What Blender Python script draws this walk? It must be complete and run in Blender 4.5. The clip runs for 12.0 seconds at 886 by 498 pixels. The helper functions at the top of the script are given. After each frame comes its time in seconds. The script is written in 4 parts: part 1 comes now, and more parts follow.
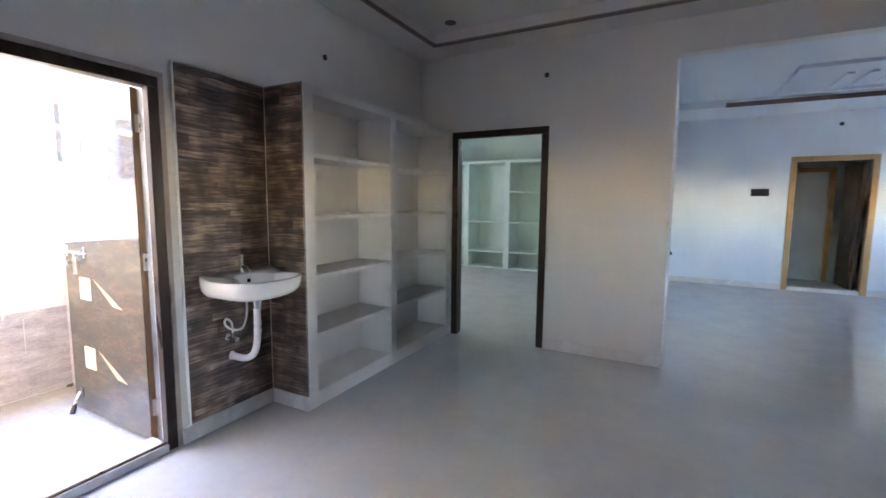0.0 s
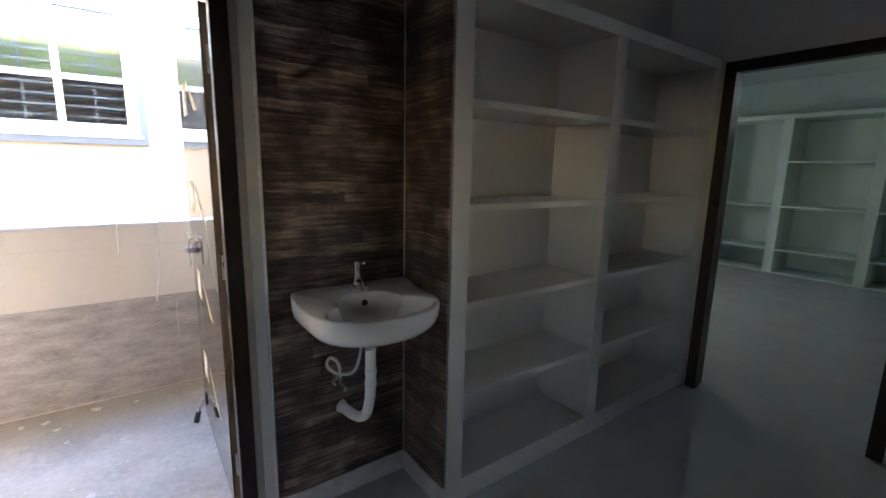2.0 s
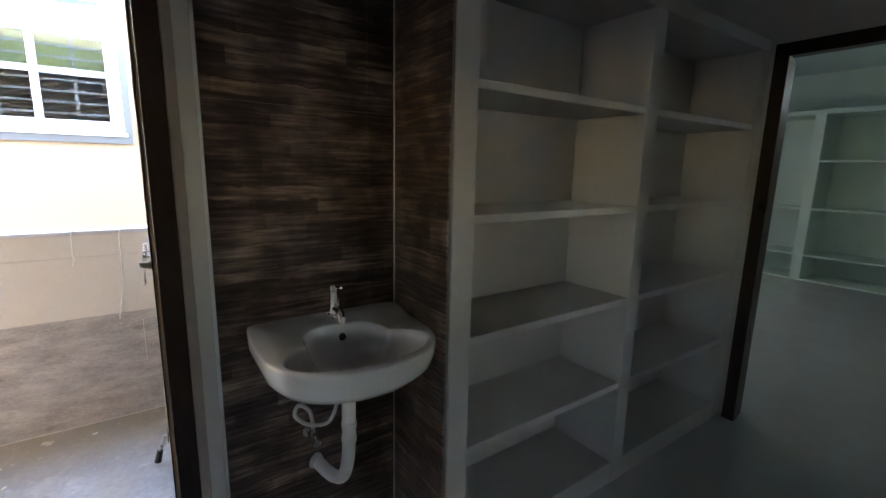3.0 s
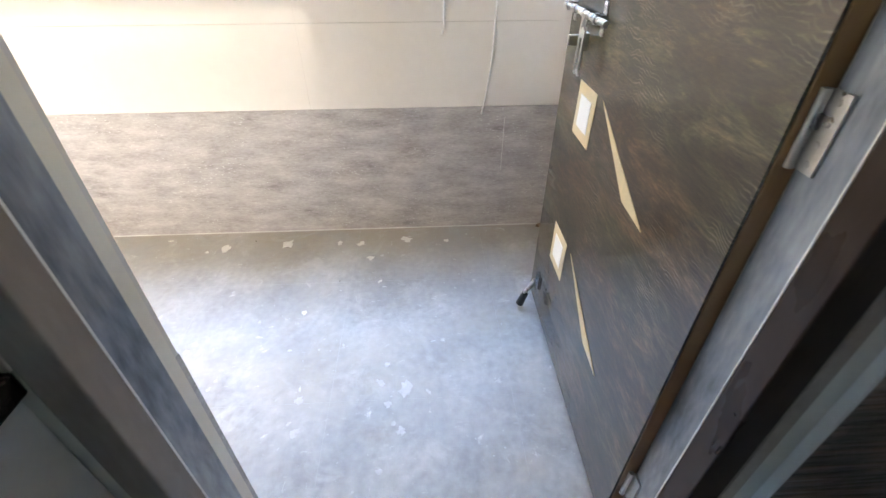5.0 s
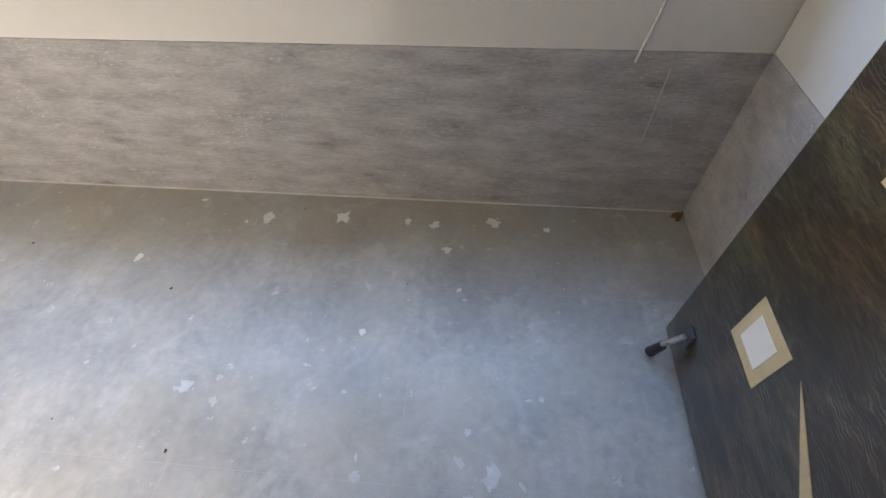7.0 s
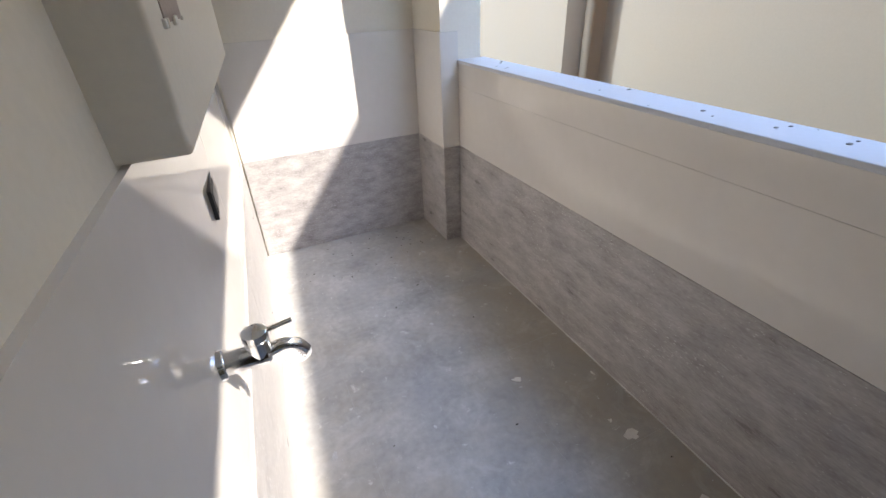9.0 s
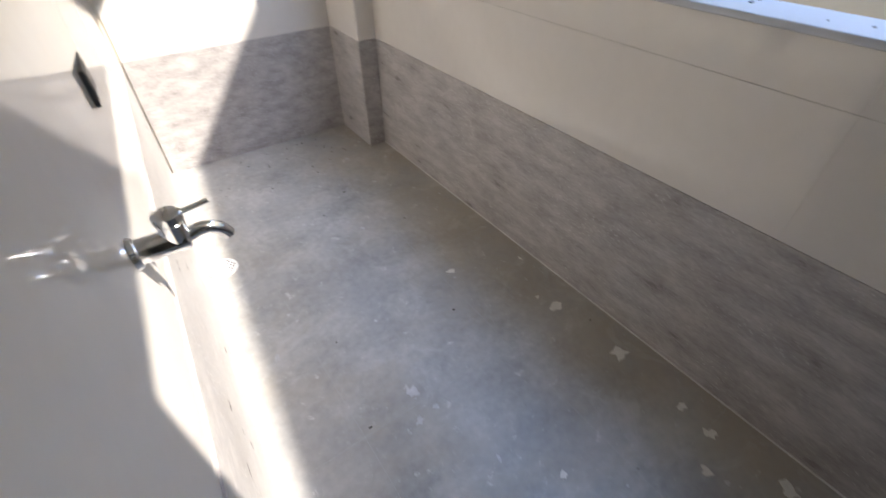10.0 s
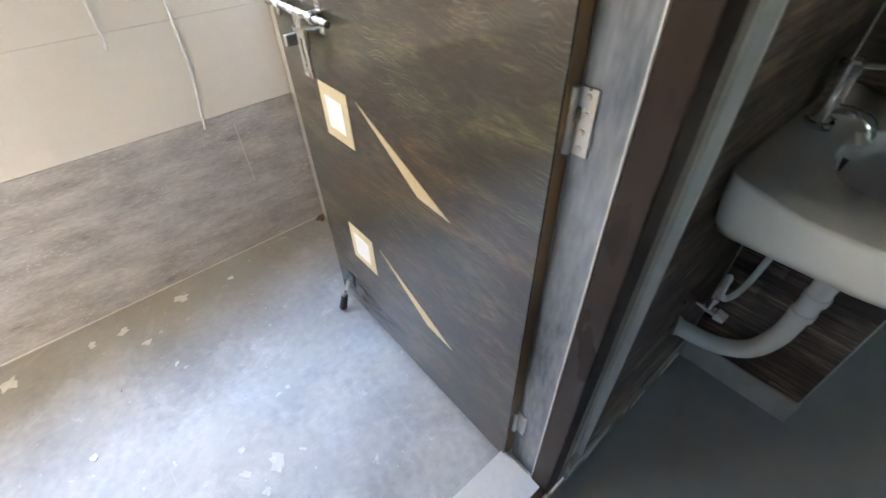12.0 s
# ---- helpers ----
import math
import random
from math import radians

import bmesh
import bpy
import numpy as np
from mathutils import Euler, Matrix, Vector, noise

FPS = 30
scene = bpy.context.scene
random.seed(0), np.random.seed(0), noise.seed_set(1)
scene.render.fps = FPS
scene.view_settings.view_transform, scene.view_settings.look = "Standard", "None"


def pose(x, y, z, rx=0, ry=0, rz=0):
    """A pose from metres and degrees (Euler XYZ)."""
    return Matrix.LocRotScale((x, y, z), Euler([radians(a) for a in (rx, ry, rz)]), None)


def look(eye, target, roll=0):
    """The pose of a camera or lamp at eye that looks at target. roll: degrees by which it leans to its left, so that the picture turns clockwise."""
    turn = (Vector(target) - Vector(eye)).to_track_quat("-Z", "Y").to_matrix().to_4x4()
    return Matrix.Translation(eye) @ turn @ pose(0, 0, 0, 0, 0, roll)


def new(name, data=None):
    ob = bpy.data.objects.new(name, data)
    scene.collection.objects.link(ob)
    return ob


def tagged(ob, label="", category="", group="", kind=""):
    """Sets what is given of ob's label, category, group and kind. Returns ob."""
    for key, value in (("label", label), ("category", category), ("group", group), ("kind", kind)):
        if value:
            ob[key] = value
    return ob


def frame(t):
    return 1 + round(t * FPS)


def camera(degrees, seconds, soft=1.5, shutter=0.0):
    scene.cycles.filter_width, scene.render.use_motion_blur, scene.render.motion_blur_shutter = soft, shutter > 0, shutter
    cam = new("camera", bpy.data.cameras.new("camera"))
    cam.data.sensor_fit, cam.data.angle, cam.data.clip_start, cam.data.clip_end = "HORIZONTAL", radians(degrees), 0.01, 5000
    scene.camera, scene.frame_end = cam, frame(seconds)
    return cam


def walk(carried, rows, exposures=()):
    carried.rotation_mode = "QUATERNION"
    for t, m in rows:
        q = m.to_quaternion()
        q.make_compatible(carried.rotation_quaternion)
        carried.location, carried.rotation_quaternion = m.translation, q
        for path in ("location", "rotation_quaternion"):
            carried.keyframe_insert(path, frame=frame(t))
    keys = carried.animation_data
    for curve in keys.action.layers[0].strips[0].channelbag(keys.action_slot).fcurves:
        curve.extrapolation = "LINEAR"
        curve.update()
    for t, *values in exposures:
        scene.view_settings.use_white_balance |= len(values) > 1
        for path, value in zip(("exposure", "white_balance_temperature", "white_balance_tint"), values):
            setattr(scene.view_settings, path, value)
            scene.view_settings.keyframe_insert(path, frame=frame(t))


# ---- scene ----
cam = camera(90.7, 12.0, shutter=0.15)
PATH = [
    (0, (2.443, -2.076, 1.401), (1.514, -0.317, 1.191), 0.5),
    (0.5, (2.273, -1.795, 1.437), (1.01, -0.268, 1.167), 1.7),
    (1, (2.124, -1.496, 1.439), (0.608, -0.229, 1.126), 1.0),
    (1.5, (1.9, -1.22, 1.442), (0.306, -0.062, 1.095), 1.2),
    (2, (1.674, -0.999, 1.45), (0.079, 0.152, 1.087), 1.2),
    (2.5, (1.546, -0.817, 1.461), (-0.045, 0.338, 1.097), 1.1),
    (3, (1.395, -0.761, 1.454), (-0.219, 0.363, 1.088), 1.2),
    (3.5, (1.19, -0.932, 1.418), (-0.612, -0.192, 0.966), -0.5),
    (3.7, (1.095, -1.049, 1.391), (-0.743, -0.518, 0.809), -2.0),
    (5.3, (0.162, -1.168, 1.244), (-1.376, -1.105, -0.032), 0.5),
    (5.5, (0.056, -1.162, 1.247), (-1.43, -1.105, -0.091), 0.3),
    (6, (-0.228, -1.17, 1.235), (-1.589, -1.167, -0.23), -0.9),
    (6.5, (-0.343, -1.233, 1.223), (-1.633, -1.353, -0.3), -2.2),
    (7, (-0.322, -1.322, 1.227), (-1.569, -1.473, -0.33), -2.2),
    (7.5, (-0.347, -1.445, 1.256), (-1.476, -2.02, -0.291), -3.3),
    (7.7, (-0.362, -1.471, 1.275), (-1.337, -2.346, -0.236), -3.8),
    (9.3, (-0.4, -1.48, 1.441), (-1.092, -3.061, 0.432), -2.9),
    (9.5, (-0.398, -1.472, 1.422), (-1.085, -3.053, 0.408), -3.1),
    (10, (-0.367, -1.444, 1.338), (-1.236, -2.663, 0.013), -0.1),
    (10.5, (-0.296, -1.358, 1.253), (-1.573, -1.74, -0.239), 7.2),
    (11, (-0.208, -1.253, 1.282), (-1.573, -1.019, -0.161), 5.8),
    (11.5, (-0.029, -1.219, 1.312), (-1.316, -0.559, -0.068), 4.3),
    (11.6, (0.022, -1.215, 1.317), (-1.234, -0.499, -0.056), 2.9),
    (12, (0.168, -1.199, 1.329), (-0.97, -0.262, -0.022), -1.9),
]
EXPOSURES = [
    (0.0, 7.45, 7500, 24), (1.0, 7.2, 7550, 23), (1.5, 6.95, 7600, 21), (2.0, 5.7, 7700, 18), (3.0, 5.5, 7800, 16), (3.5, 5.5, 7800, 16), (3.7, 5.5, 7700, 15),
    (5.3, 5.65, 7200, 9), (6.0, 5.2, 7100, 8), (6.5, 4.75, 7050, 8), (7.5, 4.25, 7100, 9), (9.3, 3.45, 6700, 12), (9.5, 3.45, 6700, 12), (10.0, 3.55, 6800, 11), (10.5, 4.35, 7050, 9),
    (11.0, 5.15, 7200, 7), (11.5, 5.55, 7300, 7), (12.0, 5.75, 7500, 9),
]
walk(cam, [(t, look(e, g, r)) for t, e, g, r in PATH], EXPOSURES)

# ---- world and light ----
SUN_DIR = Vector((1.0, -0.93, -1.35)).normalized()
world = bpy.data.worlds.new("sky")
scene.world = world
world.use_nodes = True
wn = world.node_tree
sky = wn.nodes.new("ShaderNodeTexSky")
sky.sky_type = 'NISHITA'
sky.sun_disc = False
sky.dust_density = 0.15
sky.sun_elevation = math.asin(-SUN_DIR.z)
sky.sun_rotation = math.atan2(-SUN_DIR.x, -SUN_DIR.y)
wn.links.new(sky.outputs[0], wn.nodes["Background"].inputs[0])
wn.nodes["Background"].inputs[1].default_value = 0.15
sun_data = bpy.data.lights.new("sun", 'SUN')
sun_data.energy, sun_data.angle, sun_data.color = 1.15, radians(0.6), (1, 0.95, 0.87)
sun = new("sun", sun_data)
sun.matrix_world = look((0, 0, 20), Vector((0, 0, 20)) + SUN_DIR)


def window_light(x, y, z, tx, ty, tz, w, h, watts, colour):
    """Area lamp added in an unseen window's opening, for the sky light entering there."""
    d = bpy.data.lights.new("window_light", 'AREA')
    d.shape, d.size, d.size_y, d.energy, d.color = 'RECTANGLE', w, h, watts, colour
    ob = new("window_light", d)
    ob.matrix_world = look((x, y, z), (tx, ty, tz))


window_light(7.46, 4.9, 1.5, 0, 4.9, 1.3, 0.68, 0.58, 0.005, (0.90, 0.95, 1.0))
window_light(-2.56, 4.4, 1.5, 0, 4.4, 1.3, 1.2, 1.1, 0.2, (0.66, 0.82, 1.0))


# ---- materials ----
def material(name, colour, rough=0.6, metal=0.0, var=0.12, scale=4.0, grain=60.0, bump=0.1, coat=0.0, stretch=(1, 1, 1), second=None):
    """Two scales of variation in colour, roughness and relief, in metres."""
    m = bpy.data.materials.new(name)
    m.use_nodes = True
    nt = m.node_tree
    b = nt.nodes["Principled BSDF"]
    b.inputs["Roughness"].default_value = rough
    b.inputs["Metallic"].default_value = metal
    b.inputs["Coat Weight"].default_value = coat
    b.inputs["Coat Roughness"].default_value = 0.05
    geo = nt.nodes.new("ShaderNodeNewGeometry")
    mp = nt.nodes.new("ShaderNodeMapping")
    mp.inputs["Scale"].default_value = stretch
    nt.links.new(geo.outputs["Position"], mp.inputs["Vector"])
    a = nt.nodes.new("ShaderNodeTexNoise")
    a.inputs["Scale"].default_value, a.inputs["Detail"].default_value = scale, 5
    g = nt.nodes.new("ShaderNodeTexNoise")
    g.inputs["Scale"].default_value, g.inputs["Detail"].default_value = grain, 3
    nt.links.new(mp.outputs[0], a.inputs["Vector"])
    nt.links.new(mp.outputs[0], g.inputs["Vector"])
    mix = nt.nodes.new("ShaderNodeMix")
    mix.data_type = 'FLOAT'
    mix.inputs[0].default_value = 0.35
    nt.links.new(a.outputs["Fac"], mix.inputs[2])
    nt.links.new(g.outputs["Fac"], mix.inputs[3])
    ramp = nt.nodes.new("ShaderNodeValToRGB")
    c2 = second or colour
    ramp.color_ramp.elements[0].position, ramp.color_ramp.elements[1].position = 0.33, 0.67
    ramp.color_ramp.elements[0].color = (*[c * (1 - var) for c in colour], 1)
    ramp.color_ramp.elements[1].color = (*[min(1, c * (1 + var)) for c in c2], 1)
    nt.links.new(mix.outputs[0], ramp.inputs[0])
    nt.links.new(ramp.outputs[0], b.inputs["Base Color"])
    r = nt.nodes.new("ShaderNodeMapRange")
    r.inputs["From Min"].default_value, r.inputs["From Max"].default_value = 0.3, 0.7
    r.inputs["To Min"].default_value, r.inputs["To Max"].default_value = rough * 0.8, min(1, rough * 1.2)
    nt.links.new(a.outputs["Fac"], r.inputs["Value"])
    nt.links.new(r.outputs[0], b.inputs["Roughness"])
    bp = nt.nodes.new("ShaderNodeBump")
    bp.inputs["Strength"].default_value, bp.inputs["Distance"].default_value = bump, 0.004
    nt.links.new(mix.outputs[0], bp.inputs["Height"])
    nt.links.new(bp.outputs[0], b.inputs["Normal"])
    return m


PLASTER = material("white_plaster", (0.64, 0.62, 0.59), 0.75, var=0.04, scale=1.5, grain=90, bump=0.15)
GREENISH = material("pale_green_paint", (0.60, 0.71, 0.66), 0.7, var=0.04, scale=1.5, grain=90, bump=0.12)
HALLBLUE = material("pale_blue_paint", (0.64, 0.71, 0.76), 0.7, var=0.04, scale=1.5, grain=90, bump=0.12)
MARBLE = material("pale_marble_floor", (0.46, 0.475, 0.49), 0.16, var=0.06, scale=3, grain=14, bump=0.01)
SKIRT = material("white_marble_skirting", (0.66, 0.65, 0.63), 0.25, var=0.08, scale=6, grain=30, bump=0.02)
BEIGE = material("beige_glossy_tile", (0.66, 0.63, 0.595), 0.06, var=0.03, scale=2, grain=25, bump=0.01)
CREAM = material("cream_exterior_paint", (0.70, 0.66, 0.58), 0.8, var=0.05, scale=1.2, grain=70, bump=0.25)
FRAMEWOOD = material("dark_stained_frame_wood", (0.036, 0.023, 0.018), 0.32, var=0.4, scale=7, grain=60, bump=0.1, coat=0.05, stretch=(1, 1, 0.3))
FRAMEWOOD.node_tree.nodes["Principled BSDF"].inputs["Specular IOR Level"].default_value = 0.2
EDGEWOOD = material("brown_door_edge_wood", (0.30, 0.17, 0.085), 0.45, var=0.25, scale=8, grain=60, bump=0.1, stretch=(1, 1, 0.2))
GOLDWOOD = material("varnished_teak", (0.42, 0.25, 0.10), 0.35, var=0.2, scale=8, grain=60, stretch=(1, 1, 0.2))
INLAY = material("pale_veneer_inlay", (0.58, 0.47, 0.28), 0.4, var=0.1, scale=20, grain=120, stretch=(4, 1, 1))
WHITE = material("white_inlay", (0.78, 0.77, 0.74), 0.35, var=0.03)
PORCELAIN = material("white_porcelain", (0.80, 0.80, 0.79), 0.08, var=0.01, scale=3, bump=0.0, coat=0.4)
PVC = material("white_pvc_pipe", (0.78, 0.78, 0.77), 0.3, var=0.02, bump=0.01)
CHROME = material("chrome", (0.82, 0.82, 0.83), 0.08, metal=1, var=0.03, scale=20, bump=0.01)
STEEL = material("brushed_steel", (0.62, 0.61, 0.60), 0.3, metal=1, var=0.08, scale=30, grain=150, bump=0.04)
BLACK = material("black_plastic_and_hole_shade", (0.02, 0.02, 0.022), 0.4, var=0.2, scale=20)
GRANITE = material("black_granite", (0.018, 0.016, 0.015), 0.12, var=0.5, scale=60, grain=200, bump=0.01)
GREYBAND = material("grey_window_band", (0.125, 0.13, 0.135), 0.7, var=0.06)
UPVC = material("white_window_frame", (0.78, 0.79, 0.80), 0.35, var=0.03)
GRILLE = material("grey_iron_grille", (0.15, 0.155, 0.16), 0.5, var=0.1)
BROWNTRIM = material("brown_ceiling_trim", (0.13, 0.085, 0.07), 0.4, var=0.15)
GROUND = material("concrete_ground", (0.3, 0.29, 0.27), 0.85, var=0.15)
# Paler, greyer version of the frame wood, used on one jamb only.
PALEJAMB = material("pale_grey_frame_wood", (0.24, 0.205, 0.185), 0.5, var=0.2, scale=6, grain=70, bump=0.15, stretch=(1, 1, 0.3))
RETURN = material("dusty_plaster_margin", (0.36, 0.30, 0.265), 0.8, var=0.12, scale=5, grain=80, bump=0.3)
SILLSTONE = material("white_threshold_stone", (0.62, 0.61, 0.6), 0.2, var=0.06)


def glass_material():
    m = bpy.data.materials.new("window_glass")
    m.use_nodes = True
    b = m.node_tree.nodes["Principled BSDF"]
    b.inputs["Base Color"].default_value = (0.8, 0.84, 0.84, 1)
    b.inputs["Transmission Weight"].default_value = 1
    b.inputs["Roughness"].default_value = 0.02
    b.inputs["IOR"].default_value = 1.45
    return m


GLASS = glass_material()


def plank_tile_material():
    """Printed planks: rows about 4 cm high in many browns, with dark gaps and grain along the row."""
    m = bpy.data.materials.new("brown_plank_tile")
    m.use_nodes = True
    nt = m.node_tree
    N, K = nt.nodes.new, nt.links.new
    b = nt.nodes["Principled BSDF"]
    geo = N("ShaderNodeNewGeometry")
    sep = N("ShaderNodeSeparateXYZ")
    K(geo.outputs["Position"], sep.inputs[0])

    def math_node(op, a, c=None):
        n = N("ShaderNodeMath")
        n.operation = op
        for i, v in enumerate((a, c)):
            if v is None:
                continue
            if isinstance(v, (int, float)):
                n.inputs[i].default_value = v
            else:
                K(v, n.inputs[i])
        return n.outputs[0]

    u = math_node('ADD', sep.outputs[0], sep.outputs[1])
    warp = N("ShaderNodeTexNoise")
    warp.inputs["Scale"].default_value, warp.inputs["Detail"].default_value = 3.5, 3
    K(geo.outputs["Position"], warp.inputs["Vector"])
    ragged = N("ShaderNodeTexNoise")
    ragged.inputs["Scale"].default_value, ragged.inputs["Detail"].default_value = 34.0, 5
    K(geo.outputs["Position"], ragged.inputs["Vector"])
    v = math_node('ADD', math_node('DIVIDE', sep.outputs[2], 0.042), math_node('ADD', math_node('MULTIPLY', warp.outputs["Fac"], 1.3), math_node('MULTIPLY', ragged.outputs["Fac"], 0.5)))
    row = math_node('FLOOR', v)
    shift = N("ShaderNodeTexWhiteNoise")
    shift.noise_dimensions = '1D'
    K(row, shift.inputs["W"])
    seg = math_node('FLOOR', math_node('ADD', math_node('DIVIDE', u, 0.55), math_node('MULTIPLY', shift.outputs["Value"], 7.0)))
    cell = N("ShaderNodeCombineXYZ")
    K(row, cell.inputs[0])
    K(seg, cell.inputs[1])
    tone = N("ShaderNodeTexWhiteNoise")
    tone.noise_dimensions = '2D'
    K(cell.outputs[0], tone.inputs["Vector"])
    mp = N("ShaderNodeMapping")
    mp.inputs["Scale"].default_value = (3, 3, 42)
    K(geo.outputs["Position"], mp.inputs["Vector"])
    grain = N("ShaderNodeTexNoise")
    grain.inputs["Scale"].default_value, grain.inputs["Detail"].default_value = 2.0, 6
    K(mp.outputs[0], grain.inputs["Vector"])
    patch = N("ShaderNodeTexNoise")
    patch.inputs["Scale"].default_value, patch.inputs["Detail"].default_value = 7.0, 4
    K(geo.outputs["Position"], patch.inputs["Vector"])
    f = math_node('ADD', math_node('MULTIPLY', tone.outputs["Value"], 0.26), math_node('MULTIPLY', grain.outputs["Fac"], 0.80))
    f = math_node('ADD', f, math_node('MULTIPLY', math_node('SUBTRACT', patch.outputs["Fac"], 0.5), 0.9))
    ramp = N("ShaderNodeValToRGB")
    e = ramp.color_ramp.elements
    e[0].position, e[0].color = 0.22, (0.018, 0.011, 0.008, 1)
    e[1].position, e[1].color = 0.86, (0.42, 0.315, 0.24, 1)
    e.new(0.48).color = (0.070, 0.045, 0.034, 1)
    e.new(0.66).color = (0.185, 0.125, 0.095, 1)
    K(f, ramp.inputs[0])
    edge = math_node('FRACT', v)
    gap = math_node('LESS_THAN', edge, 0.08)
    mix = N("ShaderNodeMix")
    mix.data_type = 'RGBA'
    K(math_node('MULTIPLY', gap, 0.5), mix.inputs[0])
    K(ramp.outputs[0], mix.inputs[6])
    mix.inputs[7].default_value = (0.012, 0.008, 0.006, 1)
    K(mix.outputs[2], b.inputs["Base Color"])
    bp = N("ShaderNodeBump")
    bp.inputs["Strength"].default_value, bp.inputs["Distance"].default_value = 1.0, 0.009
    K(math_node('SUBTRACT', f, math_node('MULTIPLY', gap, 0.6)), bp.inputs["Height"])
    K(bp.outputs[0], b.inputs["Normal"])
    b.inputs["Roughness"].default_value = 0.34
    return m


def fleck_tile_material(name, dark, light, flecks, scale, rough, stretch, var=0.2, strength=0.75):
    """A streaked tile with small pale chips."""
    m = material(name, dark, rough, var=var, scale=scale * 0.12, grain=scale, bump=0.06, stretch=stretch, second=light)
    nt = m.node_tree
    N, K = nt.nodes.new, nt.links.new
    b = nt.nodes["Principled BSDF"]
    src = b.inputs["Base Color"].links[0].from_socket
    geo = N("ShaderNodeNewGeometry")
    mp = N("ShaderNodeMapping")
    mp.inputs["Scale"].default_value = (1, 0.45, 1.3)
    K(geo.outputs["Position"], mp.inputs["Vector"])
    vo = N("ShaderNodeTexVoronoi")
    vo.inputs["Scale"].default_value = scale
    K(mp.outputs[0], vo.inputs["Vector"])
    clump = N("ShaderNodeTexNoise")
    clump.inputs["Scale"].default_value, clump.inputs["Detail"].default_value = 5, 3
    K(geo.outputs["Position"], clump.inputs["Vector"])
    rg = N("ShaderNodeMapRange")
    rg.inputs["From Min"].default_value, rg.inputs["From Max"].default_value = 0.42, 0.75
    rg.inputs["To Min"].default_value, rg.inputs["To Max"].default_value = 0.06, 0.26
    K(clump.outputs["Fac"], rg.inputs["Value"])
    lt = N("ShaderNodeMath")
    lt.operation = 'LESS_THAN'
    K(vo.outputs["Distance"], lt.inputs[0])
    K(rg.outputs[0], lt.inputs[1])
    k = N("ShaderNodeMath")
    k.operation = 'MULTIPLY'
    K(lt.outputs[0], k.inputs[0])
    k.inputs[1].default_value = strength
    mix = N("ShaderNodeMix")
    mix.data_type = 'RGBA'
    K(k.outputs[0], mix.inputs[0])
    K(src, mix.inputs[6])
    mix.inputs[7].default_value = (*flecks, 1)
    K(mix.outputs[2], b.inputs["Base Color"])
    return m


